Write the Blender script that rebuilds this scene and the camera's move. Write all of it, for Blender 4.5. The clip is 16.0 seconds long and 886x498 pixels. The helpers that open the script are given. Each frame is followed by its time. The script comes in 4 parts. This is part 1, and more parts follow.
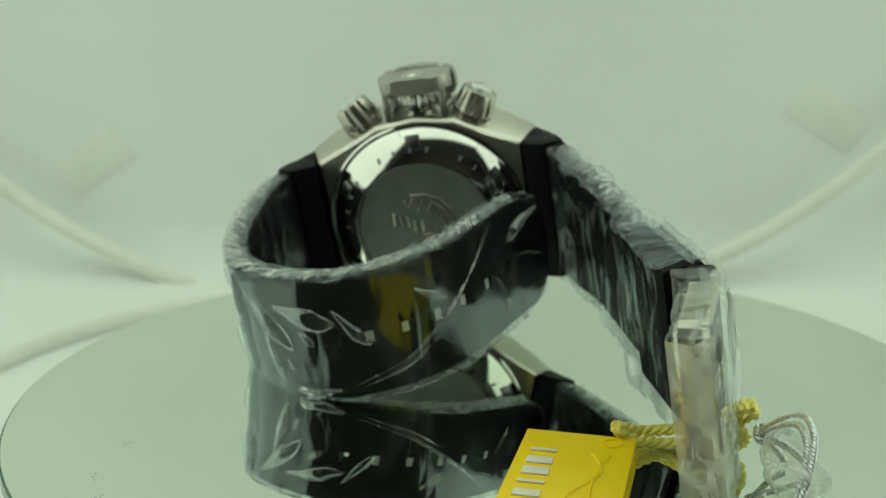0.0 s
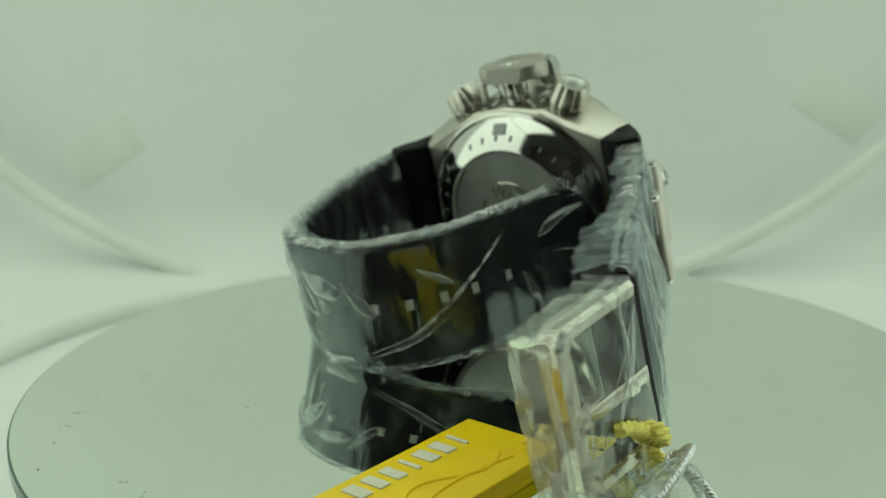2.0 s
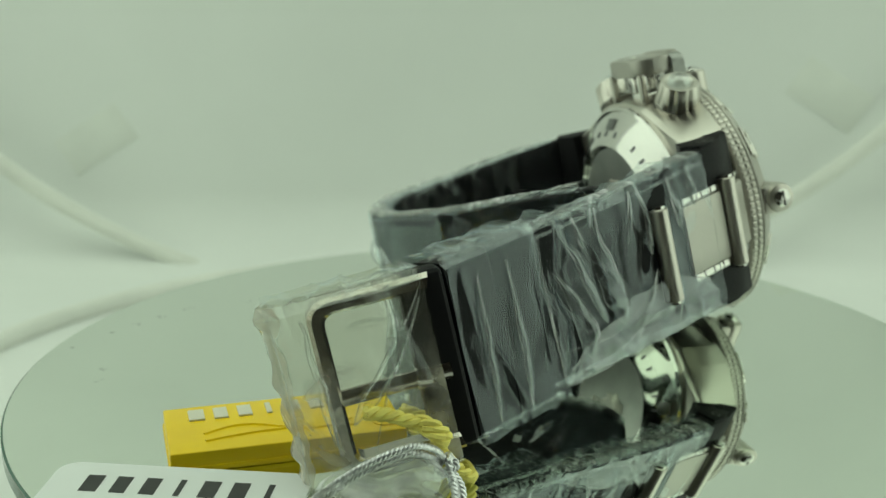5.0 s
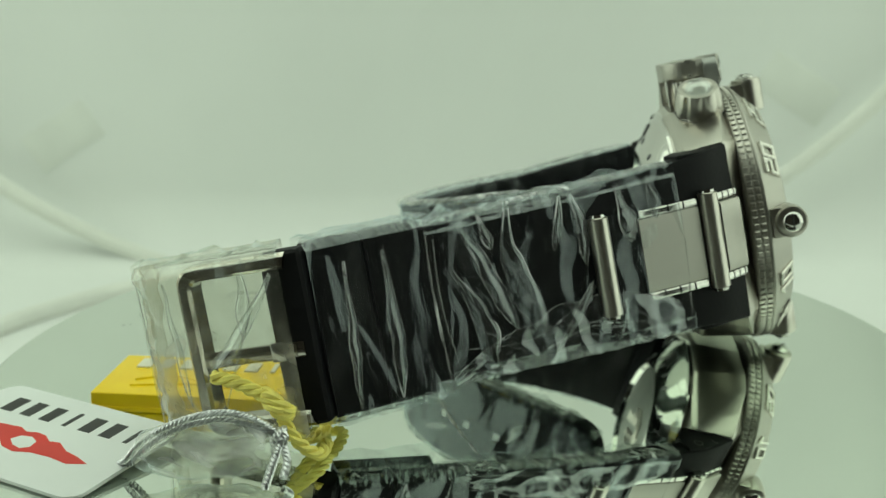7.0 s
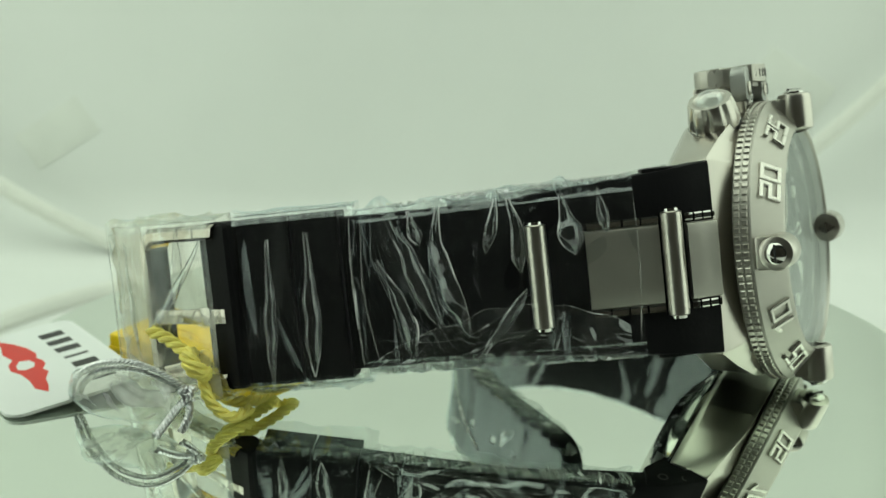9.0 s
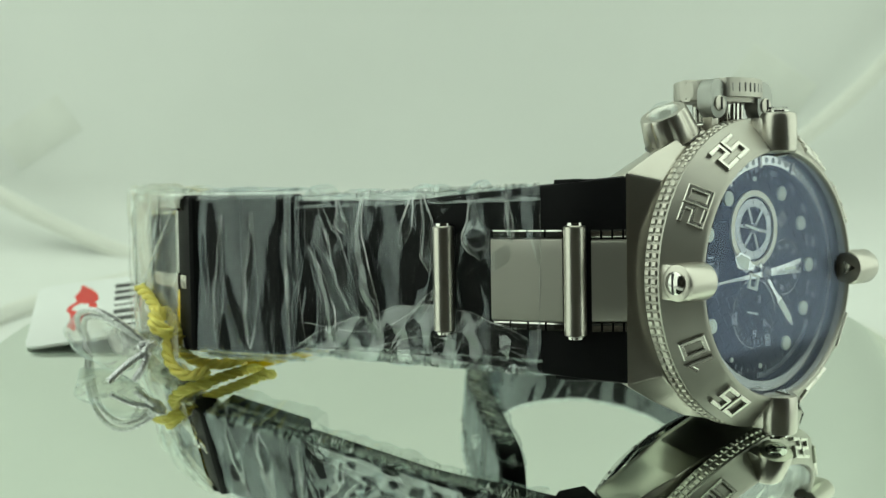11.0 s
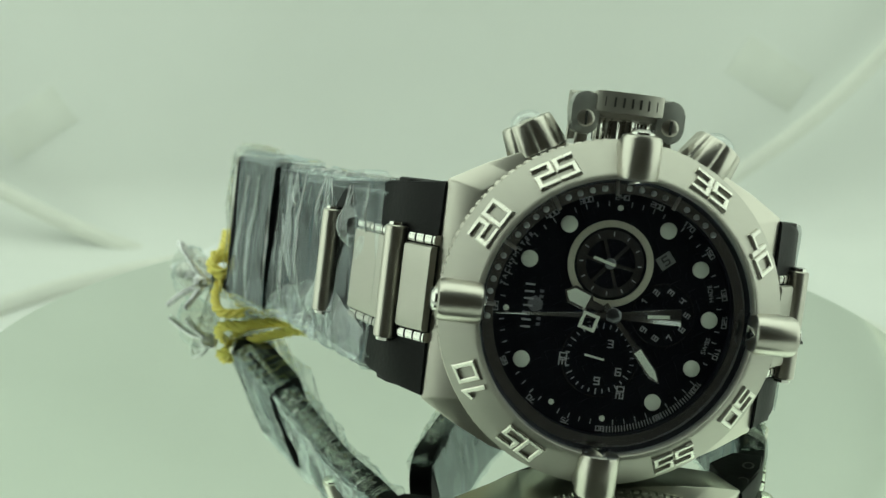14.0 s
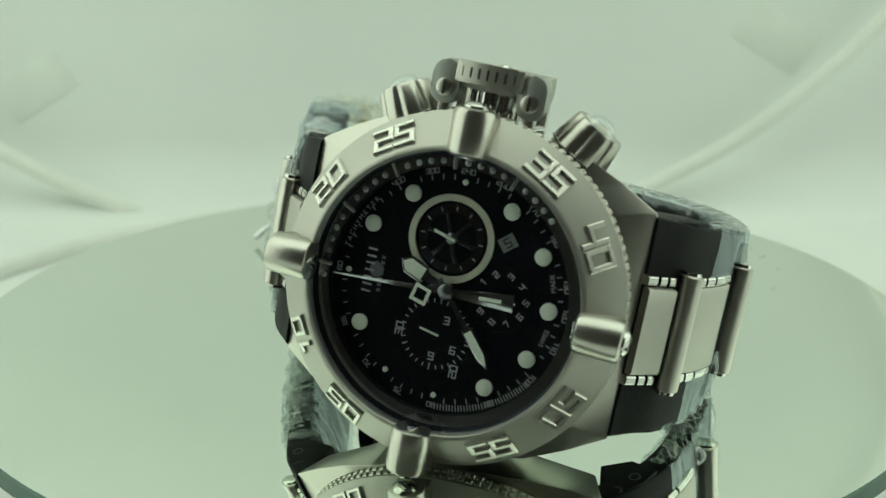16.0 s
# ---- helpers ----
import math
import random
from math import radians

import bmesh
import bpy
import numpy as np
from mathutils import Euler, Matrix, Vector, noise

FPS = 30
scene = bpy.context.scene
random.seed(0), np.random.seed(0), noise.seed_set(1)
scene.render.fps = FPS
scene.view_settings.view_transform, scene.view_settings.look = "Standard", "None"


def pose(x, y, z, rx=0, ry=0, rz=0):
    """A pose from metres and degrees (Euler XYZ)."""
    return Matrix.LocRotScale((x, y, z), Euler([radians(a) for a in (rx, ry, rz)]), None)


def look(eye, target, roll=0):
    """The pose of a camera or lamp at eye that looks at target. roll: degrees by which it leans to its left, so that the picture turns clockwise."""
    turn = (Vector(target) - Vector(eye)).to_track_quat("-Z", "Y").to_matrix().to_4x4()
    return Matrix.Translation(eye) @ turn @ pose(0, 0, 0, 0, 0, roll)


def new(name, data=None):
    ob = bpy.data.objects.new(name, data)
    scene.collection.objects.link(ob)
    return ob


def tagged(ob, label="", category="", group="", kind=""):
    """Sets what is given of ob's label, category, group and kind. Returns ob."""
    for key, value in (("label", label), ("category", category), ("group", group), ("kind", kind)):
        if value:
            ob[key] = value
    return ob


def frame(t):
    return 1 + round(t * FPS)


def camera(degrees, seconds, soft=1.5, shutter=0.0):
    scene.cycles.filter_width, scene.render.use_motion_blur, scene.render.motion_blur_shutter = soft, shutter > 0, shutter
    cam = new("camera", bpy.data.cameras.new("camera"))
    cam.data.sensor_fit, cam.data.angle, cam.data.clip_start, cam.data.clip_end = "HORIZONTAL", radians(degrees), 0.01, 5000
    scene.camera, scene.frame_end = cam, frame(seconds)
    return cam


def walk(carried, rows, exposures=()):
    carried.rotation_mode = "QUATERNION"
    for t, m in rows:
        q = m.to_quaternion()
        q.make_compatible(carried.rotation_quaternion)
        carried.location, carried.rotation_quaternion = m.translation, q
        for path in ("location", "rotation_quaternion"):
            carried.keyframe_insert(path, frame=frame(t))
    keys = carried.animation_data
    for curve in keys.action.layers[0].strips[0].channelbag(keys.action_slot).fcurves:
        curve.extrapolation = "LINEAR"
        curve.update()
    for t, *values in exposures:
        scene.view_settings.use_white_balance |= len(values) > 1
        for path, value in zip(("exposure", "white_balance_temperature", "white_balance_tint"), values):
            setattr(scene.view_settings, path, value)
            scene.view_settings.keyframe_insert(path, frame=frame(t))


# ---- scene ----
# ---------- camera and its path ----------
cam = camera(40.05, 16.0, soft=1.4)
EYE = (0.0, -0.218, 0.08395)
AIM = [  # seconds, yaw, pitch of a camera on a stand that is nudged and slowly tips down
    (0.0, 2.51, -14.45), (0.5, 2.77, -14.48), (1.0, 2.95, -14.49), (1.5, 2.89, -14.78), (2.0, 2.89, -14.88),
    (2.5, 2.91, -14.96), (3.0, 2.96, -15.11), (5.5, 2.21, -15.52), (6.0, 1.43, -15.65), (6.5, 1.07, -15.67),
    (7.0, 1.12, -15.63), (7.5, 1.28, -15.62), (8.0, 1.50, -15.60), (8.5, 1.46, -15.69), (9.0, 0.89, -15.78),
    (11.5, 0.04, -15.94), (12.0, -0.02, -16.01), (12.5, 0.07, -16.11), (13.0, 0.02, -16.37), (13.5, 0.01, -16.37),
    (14.0, -0.08, -16.28), (14.5, -0.25, -16.20), (15.0, 0.02, -16.85), (15.5, 0.13, -17.54), (16.0, 0.05, -18.00)]
cam.data.dof.use_dof = True
cam.data.dof.focus_distance = 0.187
cam.data.dof.aperture_fstop = 28.0
walk(cam, [(t, pose(*EYE, 90 + p, 0, y)) for t, y, p in AIM],
     exposures=[(0, -0.38, 6500, 10), (3, -0.47, 6500, 10), (5.5, -0.40, 6500, 10), (7, -0.27, 6500, 12), (9, -0.12, 6450, 15), (12, -0.17, 6420, 14), (12.5, -0.21, 6420, 14), (14, -0.18, 6400, 12), (16, -0.21, 6400, 12)])

# ---------- world and lamps ----------
world = bpy.data.worlds.new("room")
scene.world = world
world.use_nodes = True
world.node_tree.nodes["Background"].inputs[0].default_value = (0.82, 1.0, 0.76, 1)
world.node_tree.nodes["Background"].inputs[1].default_value = 0.03


def area(name, eye, target, sx, sy, watts, color):
    d = bpy.data.lights.new(name, "AREA")
    d.shape, d.size, d.size_y, d.energy, d.color = "RECTANGLE", sx, sy, watts, color
    ob = new(name, d)
    ob.matrix_world = look(eye, target)
    return ob


TINT = (0.85, 1.0, 0.80)
area("tent_light_top", (0, -0.02, 0.597), (0, -0.02, 0), 0.78, 0.51, 1.42, TINT)
area("tent_light_side", (0.396, -0.025, 0.28), (0, -0.025, 0.279), 0.53, 0.62, 0.89, TINT)
area("tent_light_side", (-0.396, -0.025, 0.28), (0, -0.025, 0.279), 0.53, 0.62, 1.0, TINT)

# ---------- materials ----------
def mat(name, color, rough=0.5, metal=0.0, bump=0.0, bscale=800.0, var=0.0, vscale=60.0, stretch=None, rvar=0.0, **more):
    m = bpy.data.materials.new(name)
    m.use_nodes = True
    nt = m.node_tree
    b = nt.nodes["Principled BSDF"]
    b.inputs["Base Color"].default_value = (*color, 1)
    b.inputs["Roughness"].default_value = rough
    b.inputs["Metallic"].default_value = metal
    for k, v in more.items():
        b.inputs[k.replace("_", " ")].default_value = v
    tc = nt.nodes.new("ShaderNodeTexCoord")
    mp = nt.nodes.new("ShaderNodeMapping")
    nt.links.new(tc.outputs["Object"], mp.inputs[0])
    if stretch:
        mp.inputs["Scale"].default_value = stretch
    if bump:
        n = nt.nodes.new("ShaderNodeTexNoise")
        n.inputs["Scale"].default_value, n.inputs["Detail"].default_value = bscale, 5
        bp = nt.nodes.new("ShaderNodeBump")
        bp.inputs["Strength"].default_value, bp.inputs["Distance"].default_value = bump, 0.0003
        nt.links.new(mp.outputs[0], n.inputs[0])
        nt.links.new(n.outputs[0], bp.inputs["Height"])
        nt.links.new(bp.outputs[0], b.inputs["Normal"])
    if var or rvar:
        n2 = nt.nodes.new("ShaderNodeTexNoise")
        n2.inputs["Scale"].default_value, n2.inputs["Detail"].default_value = vscale, 6
        nt.links.new(mp.outputs[0], n2.inputs[0])
        if var:
            r = nt.nodes.new("ShaderNodeValToRGB")
            r.color_ramp.elements[0].position, r.color_ramp.elements[1].position = 0.3, 0.7
            r.color_ramp.elements[0].color = (*[c * (1 - var) for c in color], 1)
            r.color_ramp.elements[1].color = (*[min(1, c * (1 + var)) for c in color], 1)
            nt.links.new(n2.outputs[0], r.inputs[0])
            nt.links.new(r.outputs[0], b.inputs["Base Color"])
        if rvar:
            mr = nt.nodes.new("ShaderNodeMapRange")
            mr.inputs["To Min"].default_value, mr.inputs["To Max"].default_value = max(0, rough - rvar), rough + rvar
            nt.links.new(n2.outputs[0], mr.inputs[0])
            nt.links.new(mr.outputs[0], b.inputs["Roughness"])
    return m


STEEL = mat("brushed_steel", (0.56, 0.535, 0.485), 0.29, 1, rvar=0.03, vscale=300, stretch=(1, 8, 1))
SATIN = mat("satin_steel", (0.47, 0.455, 0.415), 0.46, 1, bump=0.06, bscale=2600, rvar=0.05, vscale=300, stretch=(1, 8, 1))
POLISH = mat("polished_steel", (0.66, 0.65, 0.62), 0.09, 1, rvar=0.04, vscale=200)
DARKSTEEL = mat("dark_inner_steel", (0.20, 0.20, 0.20), 0.28, 1, bump=0.1)
RUBBER = mat("black_rubber", (0.007, 0.007, 0.008), 0.5, 0, bump=0.15, bscale=1500, rvar=0.1, vscale=120, Specular_IOR_Level=0.12)
NUMERAL = mat("bright_numeral_steel", (0.68, 0.66, 0.61), 0.27, 1, rvar=0.05)
BUCKLESTEEL = mat("polished_buckle_steel", (0.50, 0.475, 0.43), 0.10, 1, rvar=0.05, vscale=120)
MATTSTEEL = mat("matt_engraved_steel", (0.42, 0.43, 0.41), 0.52, 1, bump=0.1, bscale=1200, var=0.1, vscale=150)
FABRIC = mat("white_tent_fabric", (0.80, 0.82, 0.80), 0.9, 0, bump=0.3, bscale=1200, var=0.03, vscale=9)
HOOP = mat("tent_hoop_binding", (0.78, 0.79, 0.74), 0.8, 0, bump=0.3, bscale=900, var=0.06, vscale=40)
YELLOW = mat("yellow_plastic", (1.0, 0.67, 0.0), 0.36, 0, bump=0.05, var=0.05, vscale=120)
YCORD = mat("yellow_cord_fibre", (0.98, 0.83, 0.20), 0.6, 0, bump=0.4, bscale=2500, var=0.08, vscale=500)
IVORY = mat("ivory_relief_print", (0.75, 0.72, 0.60), 0.5, 0, bump=0.1, var=0.05)
CARD = mat("white_card", (0.80, 0.82, 0.82), 0.4, 0, bump=0.05, var=0.02)
INK = mat("black_ink", (0.03, 0.03, 0.03), 0.5, 0, var=0.1)
RED = mat("red_ink", (0.70, 0.03, 0.02), 0.45, 0, var=0.08)
SILVER = mat("silver_thread", (0.72, 0.72, 0.74), 0.28, 0.9, bump=0.4, bscale=3000, var=0.25, vscale=1500)
MIRROR = mat("mirror_glass", (0.83, 0.885, 0.815), 0.012, 1, rvar=0.010, vscale=30)
GREENEDGE = mat("green_glass_edge", (0.05, 0.12, 0.09), 0.15, 0, var=0.2, vscale=40)
BASEWHITE = mat("white_plastic", (0.78, 0.78, 0.76), 0.4, 0, var=0.02)
ROOM = mat("dim_room_wall", (0.07, 0.06, 0.05), 0.9, 0, var=0.2, vscale=3)
FLANGE = mat("polished_flange", (0.62, 0.61, 0.58), 0.13, 1, rvar=0.03, vscale=200)
DATE = mat("dull_date_disc", (0.22, 0.23, 0.21), 0.5, 0, var=0.05)
DIAL = mat("black_dial", (0.004, 0.004, 0.006), 0.4, 0, rvar=0.1, vscale=200, Specular_IOR_Level=0.12)
LUME = mat("pale_lume", (0.80, 0.84, 0.70), 0.6, 0, var=0.03, vscale=300)
WHITEPRINT = mat("white_dial_print", (0.42, 0.43, 0.42), 0.5, 0, var=0.03)
WHEELGREY = mat("wheel_metal", (0.36, 0.36, 0.35), 0.10, 1, var=0.1)
RINGCREAM = mat("cream_ring_print", (0.72, 0.69, 0.54), 0.42, 0.45, var=0.05)
GREYPRINT = mat("grey_dial_print", (0.16, 0.16, 0.17), 0.5, 0, var=0.1)


def film_material(name, haze, bump, scale, tint=(0.95, 0.96, 0.955), stretch=(1, 0.25, 1), ior=1.95, gloss=0.03, sheen=(0.84, 0.94, 1.0)):
    """Thin clear wrapping: see-through, milky where noise and haze set it, with a bright gloss."""
    m = bpy.data.materials.new(name)
    m.use_nodes = True
    nt = m.node_tree
    nt.nodes.clear()
    N = nt.nodes.new
    out, tr, gl, df, mix1, mix2 = N("ShaderNodeOutputMaterial"), N("ShaderNodeBsdfTransparent"), N("ShaderNodeBsdfGlossy"), N("ShaderNodeBsdfDiffuse"), N("ShaderNodeMixShader"), N("ShaderNodeMixShader")
    tr.inputs[0].default_value = (*tint, 1)
    gl.inputs["Roughness"].default_value = gloss
    gl.inputs["Color"].default_value = (*sheen, 1)
    df.inputs[0].default_value = (0.80, 0.80, 0.81, 1)
    tc, mp = N("ShaderNodeTexCoord"), N("ShaderNodeMapping")
    nz = N("ShaderNodeTexNoise")
    nz.inputs["Scale"].default_value, nz.inputs["Detail"].default_value, nz.inputs["Distortion"].default_value = scale, 6, 1.5
    bp = N("ShaderNodeBump")
    bp.inputs["Strength"].default_value, bp.inputs["Distance"].default_value = bump, 0.0012
    fr, pw, sc = N("ShaderNodeLayerWeight"), N("ShaderNodeMath"), N("ShaderNodeMath")
    pw.operation, sc.operation = "POWER", "MULTIPLY_ADD"
    pw.inputs[1].default_value = 4.0
    r0 = ((ior - 1) / (ior + 1)) ** 2
    sc.inputs[1].default_value, sc.inputs[2].default_value = 0.75 - r0, r0
    rp = N("ShaderNodeValToRGB")
    rp.color_ramp.elements[0].position, rp.color_ramp.elements[1].position = 0.56, 0.74
    rp.color_ramp.elements[0].color = (haze * 0.25,) * 3 + (1,)
    rp.color_ramp.elements[1].color = (haze * 3.0,) * 3 + (1,)
    mp.inputs["Scale"].default_value = stretch
    L = nt.links.new
    L(tc.outputs["Object"], mp.inputs[0]), L(mp.outputs[0], nz.inputs[0])
    L(nz.outputs[0], bp.inputs["Height"]), L(nz.outputs[0], rp.inputs[0])
    for s in (gl, fr):
        L(bp.outputs[0], s.inputs["Normal"])
    L(rp.outputs[0], mix1.inputs[0]), L(tr.outputs[0], mix1.inputs[1]), L(df.outputs[0], mix1.inputs[2])
    L(fr.outputs["Facing"], pw.inputs[0]), L(pw.outputs[0], sc.inputs[0])
    L(sc.outputs[0], mix2.inputs[0]), L(mix1.outputs[0], mix2.inputs[1]), L(gl.outputs[0], mix2.inputs[2])
    L(mix2.outputs[0], out.inputs[0])
    return m


FILM = film_material("clear_wrap_film", 0.022, 0.45, 110, ior=1.74)
LONGFILM = film_material("clear_strap_film", 0.035, 0.28, 120, ior=1.85)
FOLD = film_material("folded_wrap_film", 0.05, 0.15, 150, ior=2.15, sheen=(0.92, 0.97, 1.0))
EDGEFILM = film_material("crinkled_film_edge", 0.06, 0.3, 420, stretch=(1, 1, 1), ior=1.9, sheen=(0.94, 0.97, 0.99))
# pale diffuse haze stands in for the bright highlights along film folds
FOLDGLINT = film_material("pale_fold_glint", 0.45, 0.1, 200, sheen=(1.0, 1.0, 0.98), gloss=0.08)
# beige haze paints in the warm reflection on the folded film end
ENDFILM = film_material("beige_reflection_film_end", 1.5, 0.15, 90, (0.95, 0.94, 0.88), (1, 0.4, 1), 1.7, 0.15)
for nd in ENDFILM.node_tree.nodes:
    if nd.type == "BSDF_DIFFUSE":
        nd.inputs["Color"].default_value = (0.78, 0.73, 0.62, 1)
BUCKLEFILM = film_material("cloudy_buckle_film", 0.26, 0.2, 80, (0.97, 0.965, 0.93), (1, 0.5, 0.4), 1.6, 0.08)
for nd in BUCKLEFILM.node_tree.nodes:
    if nd.type == "BSDF_DIFFUSE":
        nd.inputs["Color"].default_value = (0.80, 0.76, 0.64, 1)
FOGFILM = film_material("cloudy_bag_film", 0.55, 0.1, 60, (0.97, 0.975, 0.94), (1, 1, 1), 1.4, 0.2)
CRYSTAL = film_material("watch_crystal", 0.0, 0.0, 10, (0.97, 0.98, 1.0), ior=1.5)
for nd in CRYSTAL.node_tree.nodes:
    if nd.type == "BSDF_GLOSSY":
        nd.inputs["Roughness"].default_value = 0.02
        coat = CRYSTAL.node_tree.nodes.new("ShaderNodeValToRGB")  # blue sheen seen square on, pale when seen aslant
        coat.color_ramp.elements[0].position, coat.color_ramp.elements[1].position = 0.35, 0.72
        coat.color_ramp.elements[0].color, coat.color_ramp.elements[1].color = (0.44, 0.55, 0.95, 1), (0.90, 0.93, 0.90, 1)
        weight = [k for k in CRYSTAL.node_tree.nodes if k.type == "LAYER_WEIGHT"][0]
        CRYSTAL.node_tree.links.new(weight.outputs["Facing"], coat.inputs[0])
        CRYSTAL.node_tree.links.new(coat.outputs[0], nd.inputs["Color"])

MM = 0.001


# ---------- mesh helpers (millimetres) ----------
def part(name, bm, material, parent=None, label="", smooth=35):
    bmesh.ops.scale(bm, vec=(MM, MM, MM), verts=bm.verts)
    bmesh.ops.recalc_face_normals(bm, faces=bm.faces)
    me = bpy.data.meshes.new(name)
    bm.to_mesh(me)
    bm.free()
    me.materials.append(material)
    if smooth:
        me.shade_smooth()
        me.set_sharp_from_angle(angle=radians(smooth))
    ob = new(name, me)
    if parent:
        ob.parent = parent
    if label:
        tagged(ob, label)
    return ob


def ring_faces(bm, loops, close=True, caps=True):
    """Skins a row of vertex loops."""
    n = len(loops[0])
    for a, b in zip(loops[:-1], loops[1:]):
        for i in range(n if close else n - 1):
            bm.faces.new((a[i], a[(i + 1) % n], b[(i + 1) % n], b[i]))
    if caps:
        bm.faces.new(loops[0][::-1])
        bm.faces.new(loops[-1])


def lathe(profile, seg=96, m=Matrix(), bm=None, caps=True):
    bm = bm or bmesh.new()
    loops = [[bm.verts.new(m @ Vector((r * math.cos(2 * math.pi * i / seg), r * math.sin(2 * math.pi * i / seg), z))) for i in range(seg)] for r, z in profile]
    ring_faces(bm, loops, caps=caps)
    return bm


def tube_ring(profile, seg=96, m=Matrix(), bm=None):
    """A turned ring: the closed profile goes round the z axis."""
    bm = bm or bmesh.new()
    loops = [[bm.verts.new(m @ Vector((r * math.cos(2 * math.pi * i / seg), r * math.sin(2 * math.pi * i / seg), z))) for r, z in profile] for i in range(seg)]
    loops.append(loops[0])
    ring_faces(bm, loops, caps=False)
    return bm


def box(c, s, bev=0.2, m=Matrix(), bm=None, segs=2):
    b = bmesh.new()
    bmesh.ops.create_cube(b, size=1)
    bmesh.ops.scale(b, vec=s, verts=b.verts)
    if bev:
        bmesh.ops.bevel(b, geom=list(b.edges), offset=bev, segments=segs, profile=0.6, affect="EDGES")
    bmesh.ops.transform(b, matrix=m @ Matrix.Translation(c), verts=b.verts)
    return merge(bm, b)


def merge(bm, b):
    if bm is None:
        return b
    me = bpy.data.meshes.new("scrap")
    b.to_mesh(me)
    b.free()
    bm.from_mesh(me)
    bpy.data.meshes.remove(me)
    return bm


def prism(poly, z0, z1, bev=0.0, m=Matrix(), bm=None, top=1.0):
    b = bmesh.new()
    lo = [b.verts.new((x, y, z0)) for x, y in poly]
    hi = [b.verts.new((x * top, y * top, z1)) for x, y in poly]
    ring_faces(b, [lo, hi])
    if bev:
        bmesh.ops.bevel(b, geom=list(b.edges), offset=bev, segments=2, profile=0.6, affect="EDGES")
    bmesh.ops.transform(b, matrix=m, verts=b.verts)
    return merge(bm, b)


def spline(pts, n):
    """Catmull-Rom through the points, resampled evenly to n places."""
    P = [Vector(p) for p in pts]
    P = [P[0] * 2 - P[1]] + P + [P[-1] * 2 - P[-2]]
    fine = []
    for i in range(1, len(P) - 2):
        a, b, c, d = P[i - 1:i + 3]
        for k in range(24):
            t = k / 24
            fine.append(0.5 * ((2 * b) + (c - a) * t + (2 * a - 5 * b + 4 * c - d) * t * t + (3 * b - a - 3 * c + d) * t ** 3))
    fine.append(P[-2])
    acc = [0]
    for a, b in zip(fine[:-1], fine[1:]):
        acc.append(acc[-1] + (b - a).length)
    out, j = [], 0
    for k in range(n):
        s = acc[-1] * k / (n - 1)
        while j < len(acc) - 2 and acc[j + 1] < s:
            j += 1
        f = (s - acc[j]) / max(1e-9, acc[j + 1] - acc[j])
        out.append(fine[j].lerp(fine[j + 1], min(1, f)))
    return out


def cord(pts, r, n=60, seg=10, bm=None):
    """A round thread along the points."""
    b = bm or bmesh.new()
    C = spline(pts, n)
    up, loops = Vector((0, 0, 1)), []
    for i, c in enumerate(C):
        t = (C[min(i + 1, n - 1)] - C[max(i - 1, 0)]).normalized()
        x = t.cross(up)
        x = x.normalized() if x.length > 1e-3 else Vector((1, 0, 0))
        y = x.cross(t).normalized()
        up = y
        loops.append([b.verts.new(c + (x * math.cos(a) + y * math.sin(a)) * r)
                      for a in [2 * math.pi * k / seg for k in range(seg)]])
    ring_faces(b, loops)
    return b


def plied(pts, r, plies=3, pitch=4.5, seg=6):
    """A rope of strands that wind round its centre line."""
    rough_len = sum((Vector(b) - Vector(a)).length for a, b in zip(pts[:-1], pts[1:]))
    n = max(24, int(rough_len / pitch * 14))
    C, b, up, frames = spline(pts, n), bmesh.new(), Vector((0, 0, 1)), []
    for i, c in enumerate(C):
        t = (C[min(i + 1, n - 1)] - C[max(i - 1, 0)]).normalized()
        x = t.cross(up)
        x = x.normalized() if x.length > 1e-3 else Vector((1, 0, 0))
        up = x.cross(t).normalized()
        frames.append((c, x, up))
    step = rough_len / (n - 1)
    for k in range(plies):
        line = [c + (x * math.cos(a) + y * math.sin(a)) * r * 0.52 for (c, x, y), a in zip(frames, [2 * math.pi * (k / plies + i * step / pitch) for i in range(n)])]
        loops = []
        for i, c in enumerate(line):
            t = (line[min(i + 1, n - 1)] - line[max(i - 1, 0)]).normalized()
            x = t.cross(frames[i][2]).normalized()
            y = x.cross(t)
            f = r * 0.46 * (1 + 0.10 * noise.noise(c * 1.7))
            loops.append([b.verts.new(c + (x * math.cos(a) + y * math.sin(a)) * f) for a in [2 * math.pi * j / seg for j in range(seg)]])
        ring_faces(b, loops)
    return b


def strap_frame(outer, n, flip):
    """Centre line points and outward directions in the xz plane."""
    C = spline([(x, 0, z) for x, z in outer], n)
    F = []
    for i in range(n):
        t = (C[min(i + 1, n - 1)] - C[max(i - 1, 0)]).normalized()
        F.append((C[i], Vector((-t.z, 0, t.x)) * flip))
    return F


